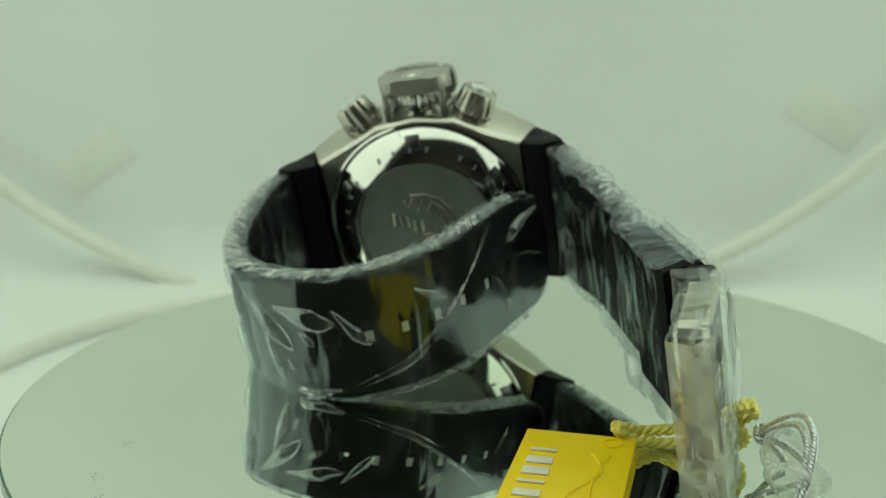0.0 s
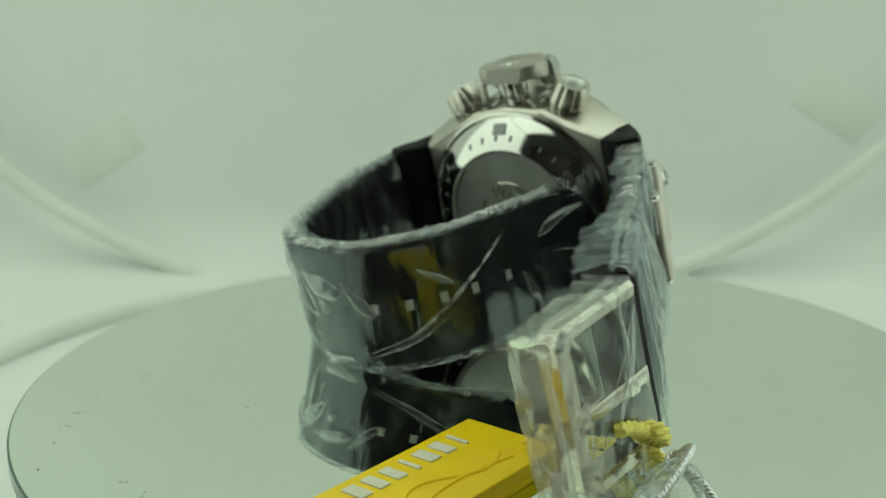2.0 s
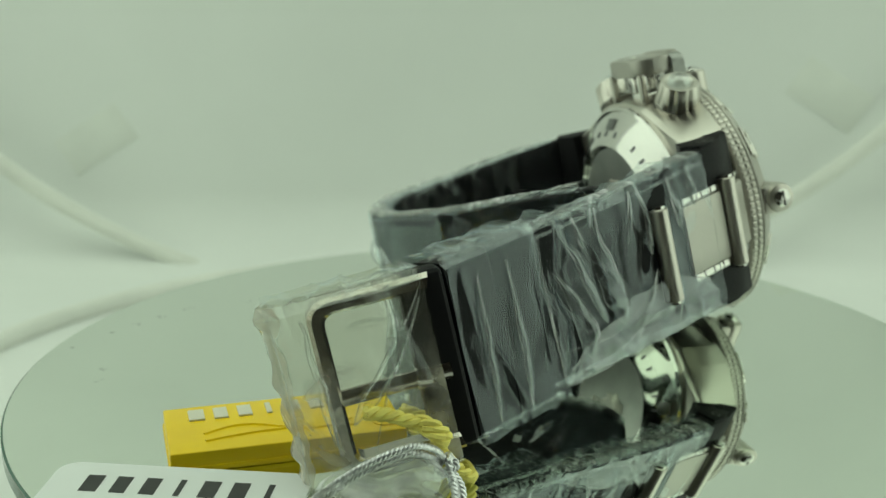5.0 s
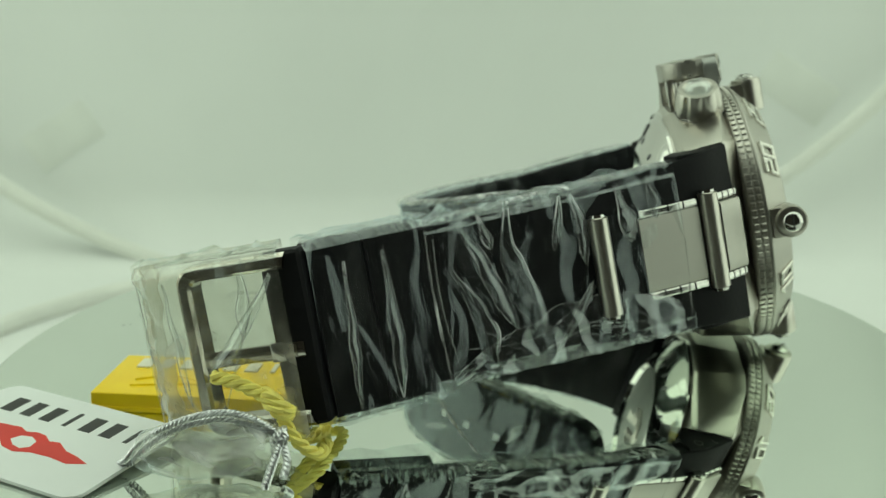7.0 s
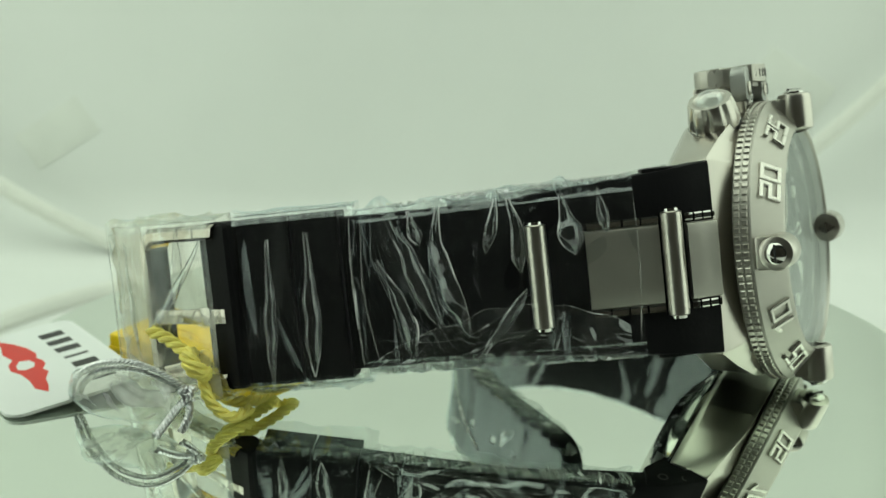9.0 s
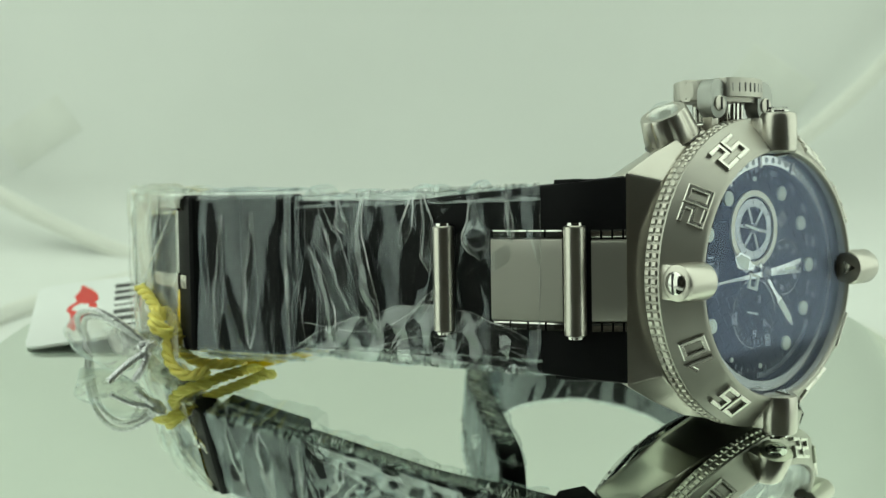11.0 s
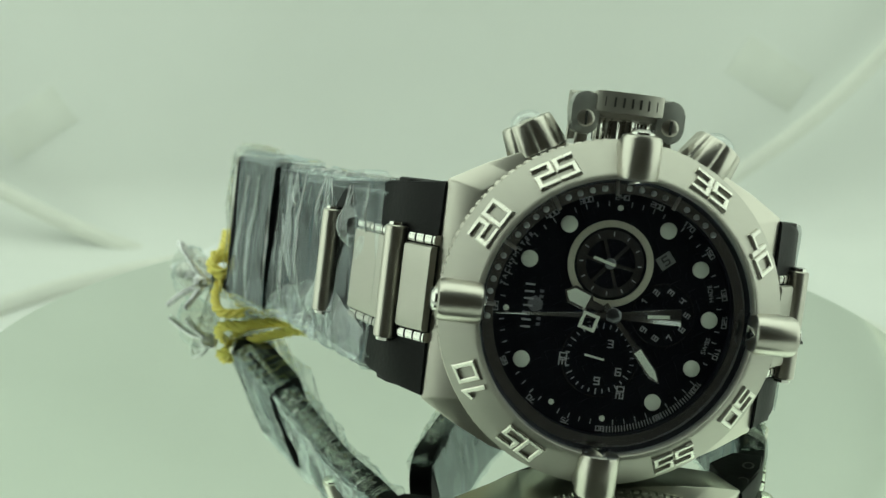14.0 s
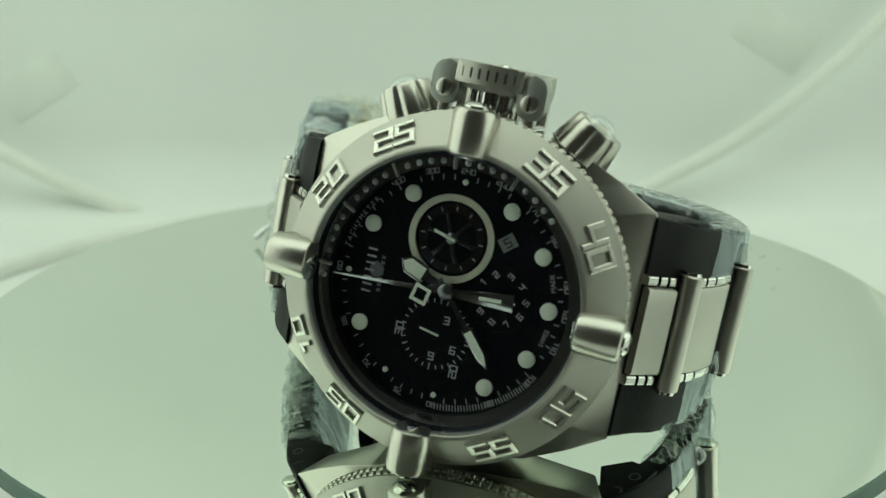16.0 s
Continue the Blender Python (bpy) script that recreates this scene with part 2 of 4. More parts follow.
def strap_mesh(outer, thick, hw, n=70, flip=1, bow=0.0, holes=(), lift=0.0):
    """A band: outer face along the line, thickness inward, hw(s) half width; holes: stretches of steps cut through its middle."""
    b = bmesh.new()
    loops = []
    cut = {i for lo, hi in holes for i in range(lo, hi)}
    for i, (c, nn) in enumerate(strap_frame(outer, n, flip)):
        s = i / (n - 1)
        w, th = hw(s), thick(s) if callable(thick) else thick
        e = min(0.7, th * 0.3)
        h = min(1.2, w * 0.3)
        sec = [(-w + e, 0), (-w * 0.5, bow), (-h, bow * 1.3), (h, bow * 1.3), (w * 0.5, bow), (w - e, 0), (w - e * 0.3, -e * 0.3), (w, -e), (w, -th + e), (w - e * 0.3, -th + e * 0.3), (w - e, -th), (h, -th), (-h, -th), (-w + e, -th), (-w + e * 0.3, -th + e * 0.3), (-w, -th + e), (-w, -e), (-w + e * 0.3, -e * 0.3)]
        loops.append([b.verts.new(c + nn * (d + lift) + Vector((0, y, 0))) for y, d in sec])
    m = len(loops[0])
    for i in range(n - 1):
        p, q = loops[i], loops[i + 1]
        for k in range(m):
            if i in cut and k in (2, 11):
                continue
            b.faces.new((p[k], p[(k + 1) % m], q[(k + 1) % m], q[k]))
        if i in cut:
            b.faces.new((p[2], q[2], q[12], p[12]))
            b.faces.new((p[3], q[3], q[11], p[11]))
            if i - 1 not in cut:
                b.faces.new((p[2], p[3], p[11], p[12]))
            if i + 1 not in cut:
                b.faces.new((q[2], q[3], q[11], q[12]))
    b.faces.new(loops[0][::-1])
    b.faces.new(loops[-1])
    return b


def film_mesh(outer, thick, hw, n=150, m=72, flip=1, puff=0.6, folds=20, height=1.0, edge=0.35, seed=1, ripple=0.3):
    """A sleeve of thin film round a band: long tapering folds over its faces, fine crinkles along its edges."""
    b = bmesh.new()
    rnd = random.Random(seed)
    F = strap_frame(outer, n, flip)
    length = sum((F[i + 1][0] - F[i][0]).length for i in range(n - 1))
    per0 = 4 * hw(0.5) + 12
    made = []
    for _ in range(folds):
        made.append((rnd.uniform(0, length), rnd.uniform(0, per0), rnd.gauss(0, 0.16), rnd.uniform(5, 14), rnd.uniform(0.7, 1.9), height * rnd.uniform(0.5, 1.3)))
    loops = []
    for i, (c, nn) in enumerate(F):
        s = i / (n - 1)
        w, th = hw(s) + puff, (thick(s) if callable(thick) else thick) + 2 * puff
        per = 4 * w + 2 * th
        L = []
        for k in range(m):
            q = per * k / m
            if q < 2 * w:
                y, d, ny, nd = -w + q, puff, 0, 1
                side = min(q, 2 * w - q)
            elif q < 2 * w + th:
                y, d, ny, nd = w, puff - (q - 2 * w), 1, 0
                side = 0
            elif q < 4 * w + th:
                y, d, ny, nd = w - (q - 2 * w - th), puff - th, 0, -1
                side = min(q - 2 * w - th, 4 * w + th - q)
            else:
                y, d, ny, nd = -w, puff - th + (q - 4 * w - th), -1, 0
                side = 0
            a = 0.0
            x = s * length
            for fx, fq, slant, fl, fw, fh in made:
                dq = q - fq
                dx = x - fx - slant * dq
                if abs(dx) < 4 * fw and abs(dq) < fl:
                    t = 1 - (dq / fl) ** 2
                    a += fh * t * math.exp(-abs(dx / (fw * (0.35 + 0.65 * t))) ** 1.6)
            crinkle = math.exp(-side / 1.1)
            v = Vector((x * 0.25, q * 0.10, seed * 3.1))
            a += edge * crinkle * ((1 - abs(noise.noise(v) * 2)) ** 2 * 1.6 - 0.5)
            a += ripple * noise.noise(Vector((x * 0.22 + 0.9 * noise.noise(Vector((x * 0.1, q * 0.1, seed))), q * 0.06, seed * 1.7)))
            r = 0.8 * math.exp(-side / 0.6)
            L.append(b.verts.new(c + nn * (d + nd * (a - r * 0.4)) + Vector((0, y + ny * (a - r * 0.2), 0))))
        loops.append(L)
    ring_faces(b, loops, caps=False)
    return b


def crease(outer, flip, path, r, lift, n=60):
    """A thin pinched fold lying on a band; path: (share of the length, y) places."""
    F = strap_frame(outer, 400, flip)
    pts = []
    for s, y in path:
        c, nn = F[min(399, int(s * 399))]
        pts.append(c + nn * lift + Vector((0, y, 0)))
    b = bmesh.new()
    C = spline(pts, n)
    loops = []
    for i, c in enumerate(C):
        t = (C[min(i + 1, n - 1)] - C[max(i - 1, 0)]).normalized()
        k = min(range(400), key=lambda j: (F[j][0].x - c.x) ** 2 + (F[j][0].z - c.z) ** 2)
        up = F[k][1]
        sd = t.cross(up).normalized()
        f = math.sin(math.pi * (0.04 + 0.92 * i / (n - 1))) * (0.7 + 0.5 * noise.noise(c * 0.4))
        loops.append([b.verts.new(c + sd * (math.cos(a) * r * f) + up * (max(-0.2, math.sin(a)) * r * 1.2 * f)) for a in [2 * math.pi * j / 8 for j in range(8)]])
    ring_faces(b, loops)
    return b


def fringe(outer, flip, hw, depth, r, seed, n=260):
    """The gathered edge of the film: a crumpled roll along one side of a band."""
    F = strap_frame(outer, n, flip)
    b = bmesh.new()
    loops = []
    for i, (c, nn) in enumerate(F):
        w = hw(i / (n - 1))
        p = c + nn * depth + Vector((0, w, 0))
        L = []
        for k in range(12):
            a = 2 * math.pi * k / 12
            wave = i * 0.42 + a * 1.1 + 4.0 * noise.noise(Vector((i * 0.045, seed, 0)))
            f = r * (0.66 + 0.55 * abs(math.sin(wave)) * (0.5 + noise.noise(Vector((i * 0.11, seed * 1.3, math.sin(a))))) + 0.3 * noise.noise(Vector((i * 0.07, math.cos(a) + seed, math.sin(a)))))
            L.append(b.verts.new(p + nn * (math.cos(a) * f * 1.5) + Vector((0, math.sin(a) * f * math.copysign(1, w), 0))))
        loops.append(L)
    ring_faces(b, loops)
    return b


def drape(outer, flip, path, wide, lift, rise=0.7, n=34, rim=0.13):
    """A tear-shaped fold of film: a low flat-topped bulge that widens towards the path's end, and its pinched rim."""
    F = strap_frame(outer, 400, flip)
    C = spline([F[min(399, int(s * 399))][0] + F[min(399, int(s * 399))][1] * lift + Vector((0, y, 0)) for s, y in path], n)
    b, e = bmesh.new(), bmesh.new()
    rows, left, right = [], [], []
    lean = 1 if int(abs(path[0][0]) * 1000) % 3 else -1
    for i, c in enumerate(C):
        t = (C[min(i + 1, n - 1)] - C[max(i - 1, 0)]).normalized()
        up = F[min(range(0, 400, 2), key=lambda j: (F[j][0].x - c.x) ** 2 + (F[j][0].z - c.z) ** 2)][1]
        side = t.cross(up).normalized()
        u = i / (n - 1)
        f = wide * (0.18 + 0.82 * math.sin(math.pi * u ** 1.5)) * min(1, (1 - u) * 9) ** 0.5 * (1 + 0.35 * noise.noise(c * 0.3))
        f = max(0.05, f)
        c = c + side * 0.5 * noise.noise(c * 0.25 + Vector((5, 0, 0)))
        row = []
        for k in range(11):
            v = k / 5 - 1
            row.append(b.verts.new(c + side * (v * f) + up * (rise * f / wide * (1 - abs(v) ** 3) + 0.38 * f * (1 + lean * v) - 0.1 + 0.12 * noise.noise(Vector((i * 0.2, v * 2, wide * 7))))))
        rows.append(row)
        left.append(c - side * f + up * 0.38 * f * (1 - lean))
        right.append(c + side * f + up * 0.38 * f * (1 + lean))
    ring_faces(b, rows, False, False)
    # pale cords draw in the bright outline that the fold's edges reflect
    for line in (left, right[::-1]):
        cord([line[j] for j in range(0, n, 3)] + [line[-1]], rim, 60, 6, e)
    return b, e


def wrinkles(outer, flip, hw, thick, count, seed, r=0.14):
    """Short slanting pinches across the side of a wrapped band."""
    rnd = random.Random(seed)
    F = strap_frame(outer, 600, flip)
    b = bmesh.new()
    for _ in range(count):
        i = rnd.randrange(8, 560)
        run, bend = rnd.uniform(6, 26), rnd.uniform(-6, 6)
        w = hw(i / 599)
        top, low = rnd.uniform(-0.2, 0.5), -thick * rnd.uniform(0.45, 1.0)
        pts = []
        for k in range(5):
            f = k / 4
            c, nn = F[max(0, min(599, int(i + run * f + bend * math.sin(f * 3.14))))]
            pts.append(c + nn * (top + (low - top) * f) + Vector((0, w + math.copysign(0.95 * math.sin(0.5 + f * 2.2), w), 0)))
        cord(pts, r * rnd.uniform(0.6, 1.5), 14, 5, b)
    return b


def ruffle(outer, flip, hw, out, seed, n=240):
    """A loose wavy hem of film along one side of a band, and a cord for its highlit rim."""
    F = strap_frame(outer, n, flip)
    b, rim, rows = bmesh.new(), [], []
    for i, (c, nn) in enumerate(F):
        s = i / (n - 1)
        w = hw(s)
        g = math.copysign(1, w)
        h = out * (0.45 + 0.9 * abs(noise.noise(Vector((i * 0.035, seed, 0)))) + 0.25 * abs(math.sin(i * 0.16 + 3 * noise.noise(Vector((i * 0.02, seed, 4))))))
        wave = 1.5 * noise.noise(Vector((i * 0.075, seed, 7)))
        rows.append([b.verts.new(c + nn * (0.5 - 0.35 * k + wave * (k / 5) ** 1.5) + Vector((0, w - g * 1.2 + g * (h + 1.2) * k / 5, 0))) for k in range(6)])
        rim.append(rows[-1][-1].co.copy())
    ring_faces(b, rows, False, False)
    return b, cord(rim[::2], 0.12, n, 6)


# ---------- the tent ----------
def slab(name, c, s, material, label="", kind="structure", category=""):
    return tagged(part(name, box([v * 1000 for v in c], [v * 1000 for v in s], 0), material), label, category, kind=kind)


def cove():
    """Floor and back panel as one sheet with a soft bend, 4 mm thick."""
    line = [(-298, -50), (-150, -50), (0, -50)] + [(224 + 28 * math.sin(radians(a)), -22 - 28 * math.cos(radians(a))) for a in range(0, 91, 6)] + [(252, 300), (252, 600)]
    b = bmesh.new()
    back = [(y, z - 4) if z < -49.9 else (y + 4, z - (4 if z < 0 else 0)) for y, z in line]
    ring_faces(b, [[b.verts.new((x, y, z)) for y, z in line + back[::-1]] for x in (-410, 410)])
    return b


tagged(part("floor", cove(), FABRIC, None, "", 60), "white fabric floor and back panel of a light tent", kind="structure")
slab("wall_side_1", (-0.405, -0.023, 0.27), (0.01, 0.55, 0.66), FABRIC, "white fabric side panel of the light tent")
slab("wall_side_2", (0.405, -0.023, 0.27), (0.01, 0.55, 0.66), FABRIC, "white fabric side panel of the light tent")
slab("ceiling", (0, -0.023, 0.605), (0.82, 0.55, 0.01), FABRIC, "white fabric top of the light tent")
slab("ground", (0, -0.75, -0.06), (2.4, 2.6, 0.008), ROOM, "dim grey table under the light tent")
slab("wall_room", (0, -0.80, 0.27), (1.4, 0.02, 0.8), ROOM, "dim grey room wall behind the camera")


def circle_tube(name, centre, r, tube, axis, label):
    mt = Matrix.Translation(centre) @ (pose(0, 0, 0, 90) if axis == "y" else Matrix())
    prof = [(r + tube * math.cos(a), tube * math.sin(a)) for a in [2 * math.pi * k / 10 for k in range(10)]]
    return tagged(part(name, tube_ring(prof, 160, mt), HOOP), label, "hoop", "hoops of the light tent")


circle_tube("tent_hoop", (-33, 237, 196), 260, 3.2, "y", "cream fabric-bound wire hoop of the tent's back panel")
circle_tube("tent_hoop", (-12, 85, -48), 157, 3.2, "z", "cream fabric-bound wire hoop on the tent floor")

PATCH = mat("cream_patch_cloth", (0.788, 0.808, 0.768), 0.9, 0, bump=0.3, bscale=900, var=0.05, vscale=40)
for x, z, tilt in ((-159, -2.2, -32), (127, 17.3, 32)):
    tagged(part("wall_patch", box((0, 0, 0), (30, 0.5, 16.5), 0.2, Matrix.Translation((x, 251.85, z)) @ pose(0, 0, 0, 0, tilt, 0)), PATCH), "faint cream cloth patch sewn on the tent's back panel", "patch", "patches on the back panel")

# ---------- the turntable ----------
BASE = new("turntable_base")
tagged(BASE, "white plastic round turntable base under a mirror disc", "turntable")
part("body", lathe([(60, -50), (62, -48), (62, -8), (60, -6)], 96), BASEWHITE, BASE)
part("spindle_plate", lathe([(40, -6), (40, -3.2)], 64), BASEWHITE, BASE)
DISC = new("mirror_disc")
tagged(DISC, "round mirror glass disc with a green edge", "mirror")
part("mirror", lathe([(88.7, -0.12), (88.7, -0.02), (88.6, 0.0)], 192), MIRROR, DISC)
part("glass_edge", lathe([(88.8, -3.2), (89.1, -2.9), (89.1, -0.3), (88.8, -0.1)], 192), GREENEDGE, DISC, "dark green glass edge")

for k, (x, y) in enumerate([(-55.2, -60.2), (-58.3, -53.9), (-61.0, -48.5), (-63.8, -41.2), (-49.8, -69.1), (-34.9, -66.5), (-28.9, -68.8), (-62.3, -28.1), (-35.6, -32.1)]):
    smear = bmesh.new()
    for j in range(4 + k % 3):
        px, py = x + 1.5 * noise.noise(Vector((k, j * 0.7, 1))), y + 3.0 * noise.noise(Vector((k, j * 0.7, 5)))
        lathe([(0.16, 0.004), (0.15, 0.02), (0.06, 0.03)], 7, Matrix.Translation((px, py, 0)) @ pose(0, 0, 0, 0, 0, 40 * j) @ Matrix.Diagonal((1.0 + 0.4 * (j % 3), 0.5, 1, 1)), smear)
    part("dust_speck", smear, GREYPRINT, DISC, "fine grey dust specks")

# ---------- the watch: origin at the dial's centre, x right, y to the crown, z out of the dial ----------
WATCH_POSE = Matrix(((-0.980458, -0.15957, 0.115065, -0.012808), (0.141423, -0.165106, 0.976084, 0.057231), (-0.136755, 0.973282, 0.184446, 0.026075), (0, 0, 0, 1)))
WATCH = new("wristwatch")
tagged(WATCH, "large steel chronograph wristwatch with black rubber strap, on its side", "wristwatch")
WATCH.matrix_world = WATCH_POSE

# ---------- small builders ----------
DIGITS = {
    "0": [[(0, 0), (0.6, 0), (0.6, 1), (0, 1), (0, 0)]], "1": [[(0.05, 0.8), (0.3, 1), (0.3, 0)]],
    "2": [[(0, 1), (0.6, 1), (0.6, 0.5), (0, 0.5), (0, 0), (0.6, 0)]], "3": [[(0, 1), (0.6, 1), (0.6, 0), (0, 0)], [(0.1, 0.5), (0.6, 0.5)]],
    "4": [[(0, 1), (0, 0.45), (0.6, 0.45)], [(0.6, 1), (0.6, 0)]], "5": [[(0.6, 1), (0, 1), (0, 0.5), (0.6, 0.5), (0.6, 0), (0, 0)]],
    "6": [[(0.6, 1), (0, 1), (0, 0), (0.6, 0), (0.6, 0.5), (0, 0.5)]], "7": [[(0, 1), (0.6, 1), (0.25, 0)]],
    "8": [[(0, 0), (0.6, 0), (0.6, 1), (0, 1), (0, 0)], [(0, 0.5), (0.6, 0.5)]], "9": [[(0, 0), (0.6, 0), (0.6, 1), (0, 1), (0, 0.5), (0.6, 0.5)]]}


def ribbon(bm, line, w, h, m, bev=0.0):
    """A raised mitred band along a flat line, w wide and h high, standing on z = 0."""
    P = [Vector((x, y)) for x, y in line]
    loop = (P[0] - P[-1]).length < 1e-6
    if loop:
        P = P[:-1]
    else:
        P[0], P[-1] = P[0] + (P[0] - P[1]).normalized() * w / 2, P[-1] + (P[-1] - P[-2]).normalized() * w / 2
    n, rows = len(P), []
    for i, p in enumerate(P):
        d0 = (p - P[i - 1]).normalized() if loop or i else (P[1] - p).normalized()
        d1 = (P[(i + 1) % n] - p).normalized() if loop or i < n - 1 else d0
        side = Vector((-d0.y - d1.y, d0.x + d1.x)).normalized()
        side /= max(0.5, side.dot(Vector((-d0.y, d0.x))))
        sec = [(-0.5, 0), (-0.5, h - bev), (-0.5 + bev / w, h), (0.5 - bev / w, h), (0.5, h - bev), (0.5, 0)] if bev else [(-0.5, 0), (-0.5, h), (0.5, h), (0.5, 0)]
        rows.append([bm.verts.new(m @ Vector((p.x + side.x * f * w, p.y + side.y * f * w, z))) for f, z in sec])
    ring_faces(bm, rows + rows[:1] if loop else rows, caps=not loop)
    return bm


def number(text, size, w, h, m, bm=None, bev=0.0, wide=1.0):
    """Squared numerals, centred on the origin of m."""
    bm = bm or bmesh.new()
    total = sum((0.45 if c == "1" else 0.6) * wide + 0.28 for c in text) - 0.28
    x = -total / 2
    for c in text:
        for line in DIGITS[c]:
            ribbon(bm, [((x + p[0] * wide) * size, (p[1] - 0.5) * size) for p in line], w, h, m, bev)
        x += (0.45 if c == "1" else 0.6) * wide + 0.28
    return bm


def words(text, size, h, m, spread=1.0):
    """Lettering in the built-in font as a mesh, centred on the origin of m."""
    cu = bpy.data.curves.new("lettering", "FONT")
    cu.body, cu.size, cu.extrude, cu.align_x, cu.align_y, cu.space_character = text, size, h, "CENTER", "CENTER", spread
    ob = bpy.data.objects.new("lettering", cu)
    me = bpy.data.meshes.new_from_object(ob)
    bpy.data.objects.remove(ob)
    b = bmesh.new()
    b.from_mesh(me)
    bpy.data.meshes.remove(me)
    bmesh.ops.transform(b, matrix=m, verts=b.verts)
    return b


def fluted(profile, flutes, depth, m, seg=96):
    """A turned piece whose wall is fluted."""
    bm = bmesh.new()
    loops = []
    for r, z, f in profile:
        loops.append([bm.verts.new(m @ Vector((r * (1 - f * depth * (0.5 + 0.5 * math.cos(flutes * a)) ** 4) * math.cos(a), r * (1 - f * depth * (0.5 + 0.5 * math.cos(flutes * a)) ** 4) * math.sin(a), z))) for a in [2 * math.pi * k / seg for k in range(seg)]])
    ring_faces(bm, loops)
    return bm


def polar(r, deg, z=0.0):
    return Vector((r * math.cos(radians(deg)), r * math.sin(radians(deg)), z))


def on_ring(r, deg, z, tilt=0.0):
    """Tangential place on a ring: x runs clockwise, y outward and, by tilt, downward."""
    return pose(0, 0, 0, 0, 0, deg - 90) @ Matrix.Translation((0, r, z)) @ pose(0, 0, 0, -tilt)


def round_rect(x0, y0, x1, y1, r, n=6):
    out = []
    for cx, cy, a0 in ((x1 - r, y1 - r, 0), (x0 + r, y1 - r, 90), (x0 + r, y0 + r, 180), (x1 - r, y0 + r, 270)):
        out += [(cx + r * math.cos(radians(a0 + 90 * k / n)), cy + r * math.sin(radians(a0 + 90 * k / n))) for k in range(n + 1)]
    return out


# ---------- the watch case ----------
ARC = [(25.3, 16.3), (20.0, 19.4), (14.5, 22.0), (9.0, 23.2), (0.0, 23.6), (-9.0, 23.2), (-14.5, 22.0), (-20.0, 19.4), (-25.3, 16.3)]
OCT = ARC + [(-x, -y) for x, y in ARC]
bm = bmesh.new()
REAR = [15.4, 16.8, 19.2, 22.0, 23.2, 22.0, 19.2, 16.8, 15.4]
BACK = [(x * (0.90 if abs(x) > 24 else 0.97), h) for (x, y), h in zip(ARC, REAR)]
BACK += [(-x, -y) for x, y in BACK]
lo = [bm.verts.new((x * 0.97, y * 0.97, -13.9)) for x, y in BACK]
m1 = [bm.verts.new((x, y, -13.0)) for x, y in BACK]
m2 = [bm.verts.new((x, y, -3.9 - 0.2 * max(0, abs(x) - 13))) for x, y in OCT]
hi = [bm.verts.new((x * 0.80, y * 0.93, -3.3)) for x, y in OCT]
ring_faces(bm, [lo, m1, m2, hi])
bmesh.ops.bevel(bm, geom=list(bm.edges), offset=0.35, segments=2, profile=0.6, affect="EDGES")
part("case", bm, STEEL, WATCH, "brushed steel case with faceted lugs", 20)
part("bezel", lathe([(19.0, -3.4), (24.2, -3.4), (24.8, -3.1), (24.8, -0.55), (25.0, -0.4), (25.0, -0.1), (24.4, 0.4), (20.5, 4.0), (20.0, 4.3), (19.75, 4.3), (19.6, 4.1), (19.5, 2.2)], 144, caps=False), SATIN, WATCH, "brushed steel bezel")
bm = bmesh.new()
for row, z in enumerate((-2.5, -1.2)):
    for k in range(120):
        box((24.72, 0, z), (0.7, 1.02, 1.05), 0.18, pose(0, 0, 0, 0, 0, 3 * k), bm, 1)
tagged(part("knurling", bm, STEEL, WATCH), kind="stuff")
SLOPE = 42.0
for k, txt in zip(range(12), ("", "40", "35", "", "25", "20", "", "10", "05", "", "55", "50")):
    if txt:
        part("bezel_numeral", number(txt, 3.4, 0.78, 0.62, on_ring(22.2, 30 * k, 2.2, SLOPE), None, 0.16, 1.12), NUMERAL, WATCH, "raised polished numeral " + txt)
for k in range(4):
    m = pose(0, 0, 0, 0, 0, 90 * k) @ Matrix.Translation((0, 0, 3.7)) @ pose(0, 0, 0, 0, 90)
    post = part("bezel_post", lathe([(2.4, 19.3), (2.85, 19.6), (2.95, 20.0), (2.95, 25.0), (2.7, 25.6), (2.2, 25.8)], 40, m), STEEL, WATCH, "round steel bezel post with a slotted screw")
    mm_ = pose(0, 0, 0, 0, 0, 90 * k) @ Matrix.Translation((0, 0, 3.7))
    part("post_foot", box((22.2, 0, -1.7), (5.6, 5.5, 3.6), 0.5, mm_), STEEL, post)
    part("screw", lathe([(1.75, 25.6), (1.75, 26.1), (1.3, 26.5), (0.5, 26.6)], 28, m), POLISH, post, "polished domed screw")
    part("screw_slot", box((26.35, 0, 0), (0.6, 0.35, 3.0), 0.05, mm_ @ pose(0, 0, 0, 35 * k + 20)), INK, post, "dark slot")
    part("pointer", prism([(-1.2, -0.9), (1.2, -0.9), (0, 1.1)], 0, 0.4, 0.05, mm_ @ Matrix.Translation((19.3, 0, 1.0)) @ pose(0, 0, 0, 0, -75) @ pose(0, 0, 0, 0, 0, -90)), POLISH, post, "polished triangle marker")

